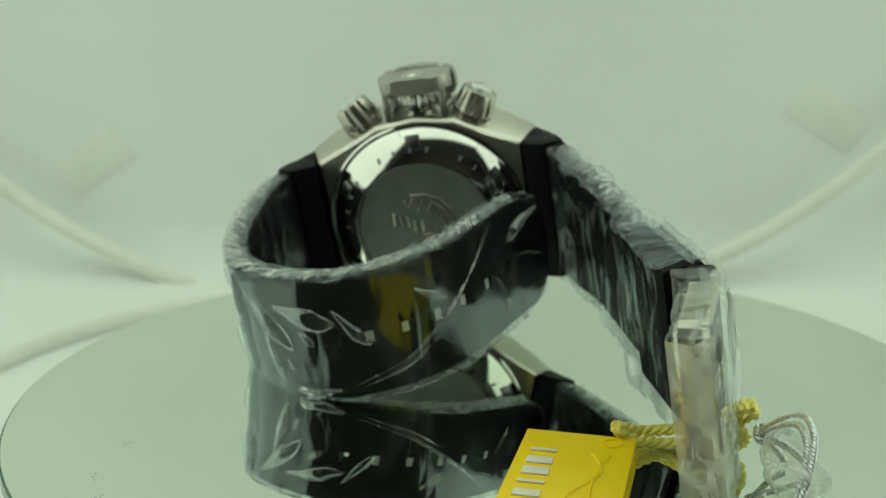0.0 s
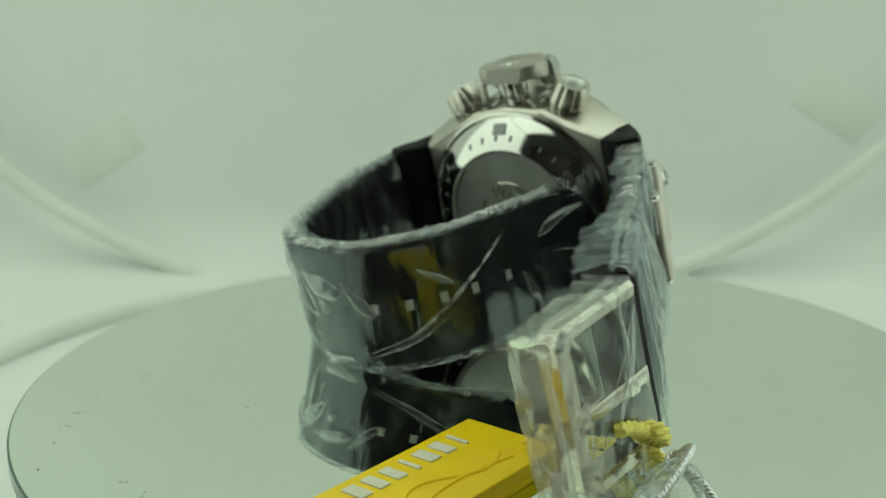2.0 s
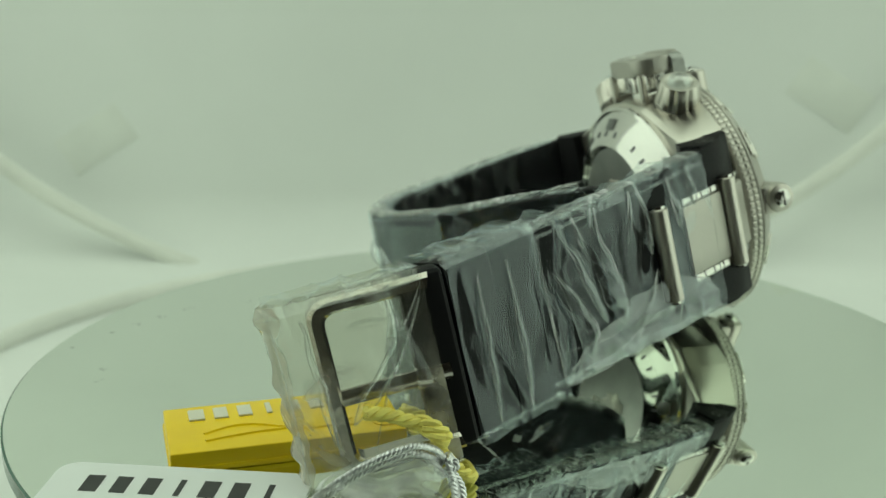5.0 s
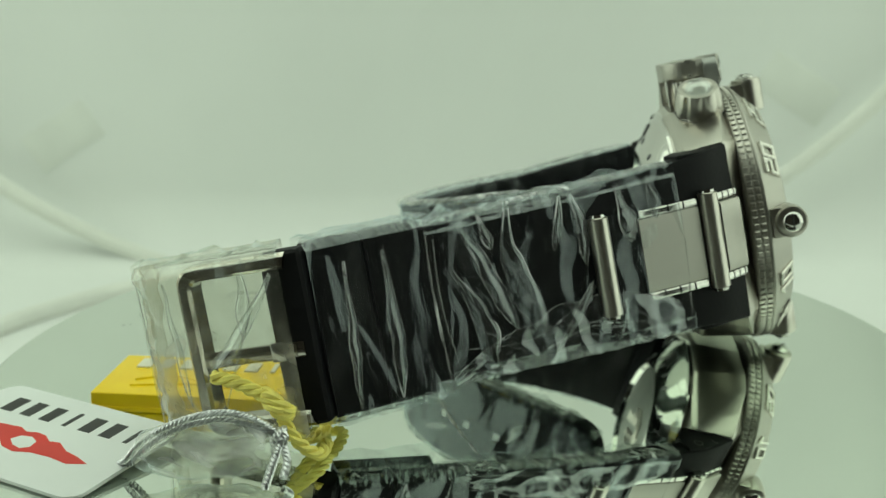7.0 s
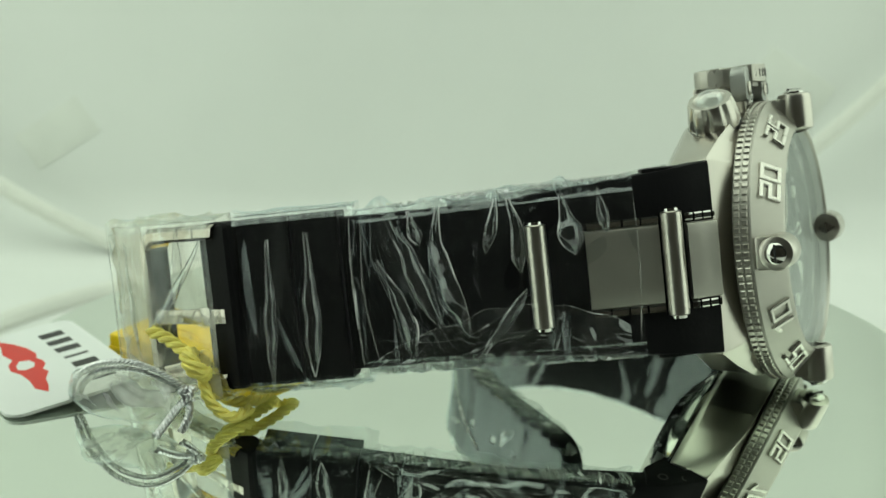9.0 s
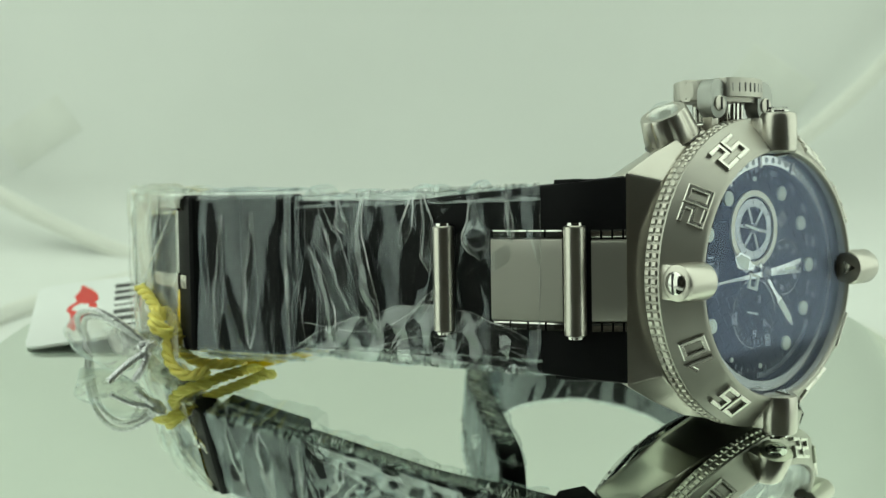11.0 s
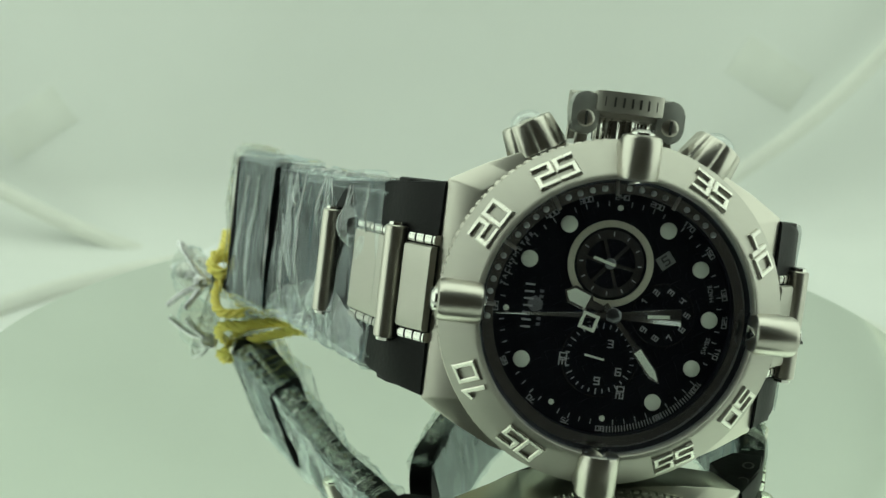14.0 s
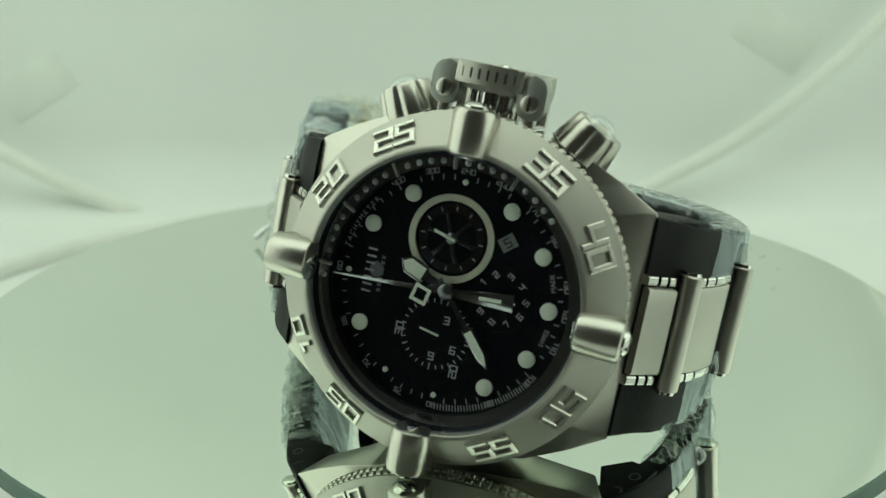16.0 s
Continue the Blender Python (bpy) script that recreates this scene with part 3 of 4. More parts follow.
# case back
part("caseback", lathe([(22.3, -13.4), (22.3, -14.6), (21.9, -14.9), (21.6, -14.6), (21.3, -14.8), (21.0, -15.5), (15.9, -19.2), (15.3, -19.4), (14.8, -18.2)], 144), POLISH, WATCH, "polished steel screw-down case back")
part("caseback_medallion", lathe([(14.7, -18.0), (14.4, -18.4), (13.6, -18.45)], 96), MATTSTEEL, WATCH, "matt grey engraved medallion")
bm = bmesh.new()
for k in range(5):  # a ring of worn strokes round a seated emblem
    ribbon(bm, [polar(2.6 + 1.1 * k, 25 + 40 * k + j * 24).xy for j in range(5)], 0.75, 0.55, Matrix.Translation((0.5, 0.5, -18.3)) @ pose(0, 0, 0, 180), 0.2)
for k in range(7):
    ribbon(bm, [(6.6 - 1.6 * k, 2.2 + 0.5 * (k % 2)), (6.0 - 1.6 * k, 4.4 - 0.3 * (k % 3))], 0.8, 0.5, Matrix.Translation((0, 3.2, -18.3)) @ pose(0, 0, 0, 180, 0, 20), 0.2)
for k in range(5):
    ribbon(bm, [(-4.4 + 2.2 * k, -5.8), (-4.0 + 2.2 * k, -3.4), (-3.0 + 2.2 * k, -4.6)], 0.6, 0.5, Matrix.Translation((0, 0, -18.3)) @ pose(0, 0, 0, 180, 0, 20), 0.2)
part("medallion_relief", bm, STEEL, WATCH, "raised worn emblem")
for k in range(6):
    part("back_notch", box((0, 0, 0), (2.6, 3.2, 0.5), 0.15, pose(0, 0, 0, 0, 0, 60 * k + 30) @ Matrix.Translation((19.2, 0, -16.75)) @ pose(0, 0, 0, 0, -36)), DARKSTEEL, WATCH)
bm = bmesh.new()
for k in range(30):
    a = k * 12 + 4
    if k % 5 != 4:
        box((0, 0, 0), (0.55, 1.3, 0.3), 0.05, on_ring(17.6, a, -18.0, -36), bm, 1)
part("back_engraving", bm, GREYPRINT, WATCH)

# crown, guard and pushers
UPY = pose(0, 0, 0, -90)
part("crown", fluted([(3.2, 22.5, 0), (3.2, 24.2, 0), (4.1, 24.6, 1), (4.2, 29.2, 1), (3.8, 29.8, 0.3), (2.6, 29.9, 0)], 26, 0.10, Matrix.Translation((-0.6, 0, -7.6)) @ UPY), POLISH, WATCH, "fluted steel crown")
guard = part("crown_guard", prism(round_rect(-8.6, 3.0, 7.0, 12.6, 4.2, 8), 28.6, 32.1, 0.8, UPY), SATIN, WATCH, "hinged satin steel crown guard")
guard.location.y = -0.0007
part("guard_hole", tube_ring([(1.3, 31.9), (2.2, 31.9), (2.3, 32.2), (1.25, 32.2)], 40, Matrix.Translation((-0.8, 0, -9.2)) @ UPY), POLISH, guard)
part("guard_pin", lathe([(1.2, 31.7), (1.2, 32.0), (0.7, 32.4)], 28, Matrix.Translation((-0.8, 0, -9.2)) @ UPY), POLISH, guard)
arc = [k / 12 * 2 - 1 for k in range(13)]
bm = prism([(-0.8 + f * 4.9, 0.9 + 1.1 * f * f) for f in arc] + [(-0.8 + f * 4.9, 3.4 + 1.1 * f * f) for f in arc[::-1]], 29.3, 32.3, 0.25, UPY)
part("guard_band", bm, SATIN, guard, "curved satin steel band")
for k in range(7):
    f = (k - 3) / 3
    part("brand_bar", box((-0.8 + f * 3.7, 30.8, -0.86 - 0.75 * f * f), (0.3, 1.4, 0.16), 0.04), DARKSTEEL, guard)
for sx in (-1, 1):
    x = -0.8 + sx * 6.2
    ear = [(x + sx * px, y) for px, y in round_rect(-2.0, 25.8, 2.1, 32.0, 1.9, 6)]
    part("guard_lug", prism(ear, -5.2, -2.5, 0.35), MATTSTEEL, guard, "dark rounded steel hinge ear")
    part("guard_screw", lathe([(1.25, -2.6), (1.25, -2.2), (0.8, -2.0)], 28, Matrix.Translation((x, 28.1, 0))), STEEL, guard)
    part("screw_slot", box((x, 28.1, -2.0), (0.35, 2.0, 0.3), 0.03, Matrix()), INK, guard)
    part("guard_leg", box((x, 26.0, -11.7), (1.4, 6.0, 1.3), 0.35), STEEL, guard)
    part("guard_foot", box((x, 24.4, -4.2), (1.6, 4.4, 2.0), 0.3), STEEL, guard)
    part("guard_hinge_pin", lathe([(0.7, -11.4), (0.7, -4.6)], 16, Matrix.Translation((x, 24.6, 0))), POLISH, guard)
for sx in (-1, 1):
    m = pose(0, 0, 0, 0, 0, -sx * 29.5) @ Matrix.Translation((0, 0.5, -7.6)) @ Matrix.Diagonal((1.1, 1, 1.1, 1)) @ UPY
    p = part("pusher", fluted([(3.0, 20, 0), (3.3, 21.8, 1), (3.95, 24.2, 1), (4.1, 24.6, 0), (4.1, 24.8, 1), (4.05, 25.6, 1), (3.55, 29.0, 1), (3.3, 29.4, 0.3), (2.6, 29.4, 0), (2.2, 29.0, 0), (1.6, 28.8, 0), (0.6, 28.8, 0)], 8, 0.08, m), STEEL, WATCH, "fluted barrel-shaped steel pusher")
    part("pusher_cap", lathe([(2.15, 29.0), (2.1, 29.6), (1.75, 30.3), (1.0, 30.8), (0.3, 30.95)], 32, m), FOLD, p, "clear domed cap")
    part("pusher_collar", tube_ring([(3.95, 24.45), (4.2, 24.6), (3.95, 24.75)], 48, m), INK, p)

# ---------- the dial ----------
part("dial", lathe([(18.9, -1.2), (18.9, -0.5)], 96), DIAL, WATCH, "black textured dial")
bm = bmesh.new()
for i in range(-8, 9):
    for j in range(-8, 9):
        x, y = i * 2.1, j * 2.1
        if x * x + y * y < 15.5 ** 2:
            box((x, y, -0.44), (1.9, 0.9, 0.12) if (i + j) % 2 else (0.9, 1.9, 0.12), 0.0, pose(0, 0, 0, 0, 0, 30), bm)
tagged(part("dial_weave", bm, DIAL, WATCH, "", 0), kind="stuff")
part("rehaut", lathe([(17.5, -0.5), (17.55, 0.3), (18.9, 1.5), (19.5, 2.4), (19.65, 3.6)], 120, caps=False), DIAL, WATCH, "black inner flange")
part("flange_ring", tube_ring([(17.45, 1.70), (19.0, 1.70), (19.0, 1.45), (17.5, 1.40)], 120), FLANGE, WATCH, "polished steel flange ring")
for k in range(26):
    a = 46 + k * 5.6
    if k % 5 == 4:
        part("flange_divider", box((0, 0, 0), (0.5, 2.2, 0.3), 0.05, on_ring(18.2, a, 1.80)), STEEL, WATCH)
    else:
        part("flange_rivet", lathe([(0.44, 0), (0.44, 0.06), (0.25, 0.16)], 14, on_ring(18.2, a, 1.69)), MATTSTEEL, WATCH)
TURN = 2.6
for k in range(12):
    a = TURN + 30 * k
    if k in (3, 6, 8, 9):
        part("minute_pip", lathe([(0.42, -0.4), (0.42, -0.2), (0.3, -0.15)], 16, Matrix.Translation(polar(15.3, a))), LUME, WATCH)
    else:
        part("lume_dot", lathe([(1.2, -0.4), (1.2, -0.05), (0.95, 0.1)], 28, Matrix.Translation(polar(14.45, a))), LUME, WATCH)
bm = bmesh.new()
for k in range(60):
    if k % 5:
        box((0, 0, -0.4), (0.14, 0.75, 0.08), 0, on_ring(15.9, TURN + 6 * k, 0), bm)
part("minute_track", bm, WHITEPRINT, WATCH)
bm = bmesh.new()
for k in range(34):
    box((0, 0, -0.4), (0.16, 0.9, 0.08), 0, on_ring(16.9, -86 + 1.5 * k, 0), bm)
part("tachymeter_track", bm, WHITEPRINT, WATCH)
for v in (400, 300, 240, 200, 170, 150, 130, 120, 110, 100, 90, 80, 75, 70, 65, 60):
    part("tachymeter_numeral", number(str(v), 0.66, 0.12, 0.08, on_ring(16.8, 182 - 21600 / v, -0.42), None, 0, 1.3), WHITEPRINT, WATCH)
for k, ch in enumerate("TACHYMETER"):
    part("dial_letter", words(ch, 1.05, 0.03, on_ring(16.4, 170 - k * 3.1, -0.38)), WHITEPRINT, WATCH, "", 0)
for txt, deg in (("SWISS", -12.4), ("MADE", 17.6)):
    part("dial_lettering", words(txt, 0.95, 0.03, Matrix.Translation(polar(14.9, deg, -0.38)) @ pose(0, 0, 0, 0, 0, 90 + deg)), WHITEPRINT, WATCH, "", 0)
for k in range(7):
    part("brand_bar", box((-12.2, -3.1 + k * 1.02, -0.34), (1.4, 0.28, 0.1), 0), WHITEPRINT, WATCH, "", 0)
for k in range(7):
    part("brand_bar", box((-10.4, -2.6 + k * 0.8, -0.36), (0.6, 0.45, 0.06), 0), GREYPRINT, WATCH, "", 0)
part("brand_emblem", lathe([(1.2, -0.42), (0.9, -0.3), (0.4, -0.3)], 8, Matrix.Translation((-11.2, 0.3, 0))), GREYPRINT, WATCH)

# running-seconds wheel
m = Matrix.Translation((-1.1, 7.2, 0))
wheel = part("subdial_ring", tube_ring([(5.3, -0.4), (6.25, -0.4), (6.25, 0.0), (5.3, 0.0)], 72, m), RINGCREAM, WATCH, "cream subdial ring")
part("wheel_rim", tube_ring([(3.6, -0.45), (4.9, -0.45), (4.9, -0.25), (3.6, -0.25)], 56, m), WHEELGREY, wheel)
for k in range(6):
    part("wheel_spoke", box((0, 2.1, -0.33), (0.55, 3.3, 0.16), 0.04, m @ pose(0, 0, 0, 0, 0, 60 * k + 20)), WHEELGREY, wheel)
part("wheel_hub", lathe([(0.8, -0.45), (0.8, -0.1), (0.5, 0.1)], 24, m), DARKSTEEL, wheel)
for k in range(12):
    part("wheel_tick", box((0, 4.3, -0.22), (0.14, 0.6, 0.06), 0, m @ pose(0, 0, 0, 0, 0, 30 * k)), WHITEPRINT, wheel)
part("subdial_hand", box((0, 1.0, 0.1), (0.42, 3.4, 0.15), 0.05, m @ pose(0, 0, 0, 0, 0, 75)), LUME, WATCH)
# minute and hour counters
m = Matrix.Translation((-0.8, -6.6, 0))
sub = part("subdial_disc", tube_ring([(5.5, -0.46), (5.7, -0.46), (5.7, -0.38), (5.5, -0.38)], 64, m), WHEELGREY, WATCH)
for k in range(30):
    part("subdial_tick", box((0, 4.8, -0.36), (0.16, 0.9 if k % 5 == 0 else 0.6, 0.06), 0, m @ pose(0, 0, 0, 0, 0, 12 * k)), WHITEPRINT, sub)
for txt, a, r in (("30", 186, 5.4), ("20", 308, 5.9), ("3", 60, 2.6), ("6", 330, 3.4), ("9", 270, 3.3)):
    part("subdial_numeral", number(txt, 1.0, 0.18, 0.08, m @ Matrix.Translation(polar(r, a, -0.38)) @ pose(0, 0, 0, 0, 0, 90 if len(txt) == 2 else 0), None, 0, 1.2), WHITEPRINT, sub)
part("subdial_hand", box((0, 0.9, -0.1), (0.32, 3.0, 0.12), 0.04, m @ pose(0, 0, 0, 0, 0, 80)), LUME, WATCH)
m = Matrix.Translation((7.6, 0.6, 0))
sub = part("subdial_disc", tube_ring([(4.5, -0.46), (4.65, -0.46), (4.65, -0.38), (4.5, -0.38)], 56, m), WHEELGREY, WATCH)
for k in range(10):
    part("subdial_numeral", number("1234567890"[k], 0.8, 0.16, 0.08, m @ Matrix.Translation(polar(3.5, 150 - 36 * k, -0.38)) @ pose(0, 0, 0, 0, 0, 60), None, 0, 1.2), WHITEPRINT, sub)
part("subdial_hand", box((0, 0.8, -0.1), (0.3, 2.6, 0.12), 0.04, m @ pose(0, 0, 0, 0, 0, -95)), LUME, WATCH)
# date window
m = Matrix.Translation((6.9, 8.5, -0.36)) @ pose(0, 0, 0, 0, 0, 40)
part("date_frame", box((0, 0, 0), (2.4, 2.0, 0.12), 0.03, m), DATE, WATCH, "dull grey date window")
part("date_numeral", number("5", 1.2, 0.22, 0.08, m @ Matrix.Translation((0, 0, 0.07)), None, 0, 1.1), INK, WATCH)
# hands
def hand(name, length, start, w, z, deg, lume, tip):
    m = pose(0, 0, z, 0, 0, deg)
    h = part(name, prism([(start, -w * 0.5), (length * 0.45, -w * 0.38), (length * 0.5, -w), (length * 0.86, -w), (length, 0), (length * 0.86, w), (length * 0.5, w), (length * 0.45, w * 0.38), (start, w * 0.5)], 0, 0.22, 0.05, m), POLISH, WATCH)
    part("lume_fill", prism([(length * 0.52, -w * 0.72), (length * 0.84, -w * 0.72), (length * 0.96, 0), (length * 0.84, w * 0.72), (length * 0.52, w * 0.72)], 0.2, 0.3, 0, m), LUME, h)
    return h


hand("hour_hand", 7.9, -1.0, 1.35, 0.5, 159, True, 1)
hand("minute_hand", 12.2, -2.0, 0.75, 0.9, -49, True, 1)
m = pose(0, 0, 1.3, 0, 0, 184.5)
sh = part("chronograph_hand", prism([(-9.8, -1.25), (-3, -0.7), (0, -0.45), (17, -0.1), (17, 0.1), (0, 0.45), (-3, 0.7), (-9.8, 1.25)], 0, 0.2, 0.04, m), POLISH, WATCH)
part("lume_fill", box((-6.5, 0, 0.22), (3.2, 0.5, 0.08), 0, m), LUME, sh)
part("hand_window", tube_ring([(1.15, 1.25), (1.75, 1.25), (1.75, 1.55), (1.15, 1.55)], 4, Matrix.Translation((-3.5, -1.2, 0)) @ pose(0, 0, 0, 0, 0, 30)), LUME, WATCH)
part("hand_hub", lathe([(1.1, 0.4), (1.1, 1.6), (0.6, 1.9)], 28), DARKSTEEL, WATCH)
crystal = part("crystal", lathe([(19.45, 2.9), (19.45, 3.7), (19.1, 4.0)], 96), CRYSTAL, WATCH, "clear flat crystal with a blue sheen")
crystal.visible_shadow = False

# ---------- the strap ----------
OUT_A = [(25.5, -6), (30.5, -12.5), (34.2, -22), (35.5, -34), (34.5, -45), (31, -55), (25, -62.5), (14, -68), (4.5, -68.2), (-5, -64.3), (-13.7, -56), (-22.5, -39.5), (-27.5, -30)]
OUT_B = [(-25.5, -6), (-30.5, -12), (-36, -24), (-40, -32), (-45.3, -46), (-50.5, -60), (-57.5, -78)]


def hw_a(s):
    return (16.0 - 3.9 * min(1, s / 0.30)) * (1 if s < 0.95 else math.sqrt(max(0.05, 1 - ((s - 0.95) / 0.052) ** 2)))


def hw_b(s):
    return 16.0 - 3.2 * min(1, s / 0.45)


FA = strap_frame(OUT_A, 240, 1)
HOLES = []
for hx, hz in ((8.3, -68), (2.3, -66.5), (-3.0, -63.4), (-8.7, -60), (-13.1, -55.5), (-17, -49.5), (-20.5, -43.5)):
    i = min(range(120, 240), key=lambda k: (FA[k][0].x - hx) ** 2 + (FA[k][0].z - hz) ** 2)
    HOLES.append((i - 1, i + 2))
for lo_i, hi_i in HOLES[1:6]:
    c, nn = FA[(lo_i + hi_i) // 2]
    tng = nn.cross(Vector((0, 1, 0)))
    mt = Matrix((( tng.x, 0, nn.x, c.x), (tng.y, 1, nn.y, c.y), (tng.z, 0, nn.z, c.z), (0, 0, 0, 1)))
    part("hole_liner", box((0, 0, -0.35), (1.9, 2.2, 0.5), 0.1, mt), CARD, WATCH, "pale square strap hole")
part("strap_long", strap_mesh(OUT_A, 4.4, hw_a, 240, 1, 0.15, HOLES), RUBBER, WATCH, "black rubber strap half with square holes")
part("strap_short", strap_mesh(OUT_B, 4.4, hw_b, 60, -1, 0.15), RUBBER, WATCH, "black rubber strap half with a buckle")
for outer, flip, sx in ((OUT_A, 1, 1), (OUT_B, -1, -1)):
    F = strap_frame(outer, 240, flip)

    def at(z):
        return min(range(0, 110), key=lambda k: abs(F[k][0].z - z))

    def plate(name, z0, z1, hw, lift, th, mtl, label="", y0=0.0):
        pts = [(F[k][0].x, F[k][0].z) for k in (at(z0), (2 * at(z0) + at(z1)) // 3, (at(z0) + 2 * at(z1)) // 3, at(z1))]
        bm = strap_mesh(pts, th, lambda s: hw, 10, flip, 0.0, (), lift)
        bmesh.ops.translate(bm, vec=(0, y0, 0), verts=bm.verts)
        return part(name, bm, mtl, WATCH, label)

    def bar(z, hw):
        c, nn = F[at(z)]
        m = Matrix.Translation(c + nn * 1.1) @ UPY
        b = part("link_bar", lathe([(1.2, -hw), (1.75, -hw + 0.3), (1.75, hw - 0.3), (1.2, hw)], 28, m), STEEL, WATCH, "round brushed steel link bar")
        for e in (-1, 1):
            part("bar_cap", lathe([(1.4, e * (hw - 0.2)), (1.3, e * (hw + 0.35)), (0.5, e * (hw + 0.5))], 24, m), POLISH, b)

    plate("link_plate", -5.0, -10.0, 6.3, 1.4, 2.0, SATIN, "flat brushed steel centre link")
    plate("link_plate", -13.6, -24.5, 6.5, 0.9, 1.6, SATIN, "flat brushed steel centre link")
    bar(-11.8, 8.6)
    bar(-31.5, 8.6)
    for y in (-7.2, 7.2):
        for z0, z1, k in ((-5.2, -10.0, 4), (-13.4, -24.5, 4)):
            for j in range(k):
                a, b = z0 + (z1 - z0) * (j + 0.05) / k, z0 + (z1 - z0) * (j + 0.92) / k
                plate("side_link", a, b, 0.75, 0.8, 1.5, POLISH, "small polished side link", y)

# moulded rubber ends that fill the lugs behind the case
for sx, tail in ((1, [(30.2, -12.3), (31.6, -15.6), (27.4, -17.6)]), (-1, [(30.2, -12.0), (31.7, -15.4), (27.5, -17.3)])):
    bm = prism([(x * sx, z) for x, z in [(25.4, -6.6)] + tail + [(22.9, -15.6), (24.2, -9.0)]], -15.6, 15.6, 0.4, pose(0, 0, 0, 90))
    end = part("strap_end", bm, RUBBER, WATCH, "moulded black rubber strap end")
    for y in (-1, 1):
        for x, z in ((26.6, -9.6), (28.6, -13.4)):
            part("pin_hole", lathe([(0.95, -0.1), (0.95, 0.06), (0.7, 0.06), (0.6, -0.05)], 16, Matrix.Translation((x * sx, y * 15.6, z)) @ pose(0, 0, 0, -90 * y)), INK, end, "dark round pin hole")

# keepers and buckle
def sub_curve(outer, z0, z1, flip):
    F = strap_frame(outer, 200, flip)
    ks = [min(range(200), key=lambda k: abs(F[k][0].z - z)) for z in (z0, z0 * 0.67 + z1 * 0.33, z0 * 0.33 + z1 * 0.67, z1)]
    return [(F[k][0].x, F[k][0].z) for k in ks]


for z0, z1 in ((-61.5, -69.0), (-69.6, -77.6)):
    part("strap_keeper", strap_mesh(sub_curve(OUT_B, z0, z1, -1), 7.2, lambda s: 14.0, 14, -1, 0.35, (), 1.4), RUBBER, WATCH, "black rubber keeper loop")
buckle = new("buckle")
buckle.parent = WATCH
BK = Matrix.Translation((-58.6, 0, -79.5)) @ pose(0, 0, 0, 0, -9, 0)
part("hinge_block", box((0.8, 0, -1.6), (5.2, 28.2, 7.0), 1.4, BK, None, 3), RUBBER, buckle, "black rubber hinge end of the strap")
bm = bmesh.new()
rim_out, rim_in = round_rect(-14.0, -19.4, 13.9, 3.0, 3.4, 6), round_rect(-11.4, -16.9, 11.3, 0.5, 1.6, 6)
rows = [[bm.verts.new(BK @ Vector((x, p[0] + (q[0] - p[0]) * f, p[1] + (q[1] - p[1]) * f))) for f, x in ((0, -1.8), (0.25, -2.6), (0.8, -2.6), (1, -2.0), (1, 2.0), (0.8, 2.5), (0.25, 2.5), (0, 1.8))] for p, q in zip(rim_out, rim_in)]
ring_faces(bm, rows[13:] + rows[:1])  # open at the hinge
part("frame", bm, BUCKLESTEEL, buckle, "polished steel buckle frame with rounded corners")
part("pin", box((-1.6, -1.6, -9.0), (1.0, 2.6, 18.0), 0.35, BK), BUCKLESTEEL, buckle, "polished steel buckle pin")
part("pin_loop", box((-2.0, -1.6, -4.4), (1.0, 3.2, 2.4), 0.3, BK), POLISH, buckle)

# ---------- clear film round both straps ----------
def wrap(name, label):
    ob = new(name)
    tagged(ob, label, "plastic film", "clear wraps on the strap")
    ob.matrix_world = WATCH_POSE
    return ob


CA = [(F[0].x, F[0].z) for F in strap_frame(OUT_A, 60, 1)][6::4]
CB = [(-32.9, -16.8), (-37, -26), (-40.2, -33), (-45.6, -47), (-50.2, -59.5)]
CK = [(-51.2, -58.5), (-52.8, -62), (-55.6, -69), (-59.2, -77.4), (-60.8, -82), (-61.0, -88), (-60.0, -96), (-58.6, -105)]
def drapes(outer, flip, wrapper, lift, rows):
    for wide, path in rows:
        top, rim = drape(outer, flip, path, wide, lift, 0.35 + 0.3 * wide, 34, 0.19 if outer is CA else 0.13)
        fold = part("fold", top, FOLD, wrapper, "tear-shaped fold of clear film", 80)
        part("fold_rim", rim, FOLDGLINT, fold, "pinched rim of the fold, highlight painted pale", 80)


def hw_fa(s):
    return 12.3 + 2.2 * max(0, 1 - s / 0.2) - 2.5 * max(0, s - 0.93) / 0.07


WRAP_A = wrap("strap_wrap", "smooth clear plastic film wrapped round the long strap")
part("sleeve", film_mesh(CA, 4.4, hw_fa, 420, 130, 1, 0.45, 18, 0.5, 0.3, 2, 0.45), LONGFILM, WRAP_A)
for path, r in (([(0.86, 11), (0.81, 6), (0.74, 0), (0.66, -6), (0.57, -9.5)], 0.42), ([(0.85, 11), (0.80, 5), (0.735, -1), (0.655, -7), (0.585, -10)], 0.25), ([(0.72, -4), (0.66, -7.5), (0.60, -9.5)], 0.5),
                ([(0.99, -2), (0.95, 0.6), (0.92, 1)], 0.25)):
    part("crease", crease(CA, 1, path, r, 0.45), FOLDGLINT, WRAP_A, "film crease, its bright streak painted pale")
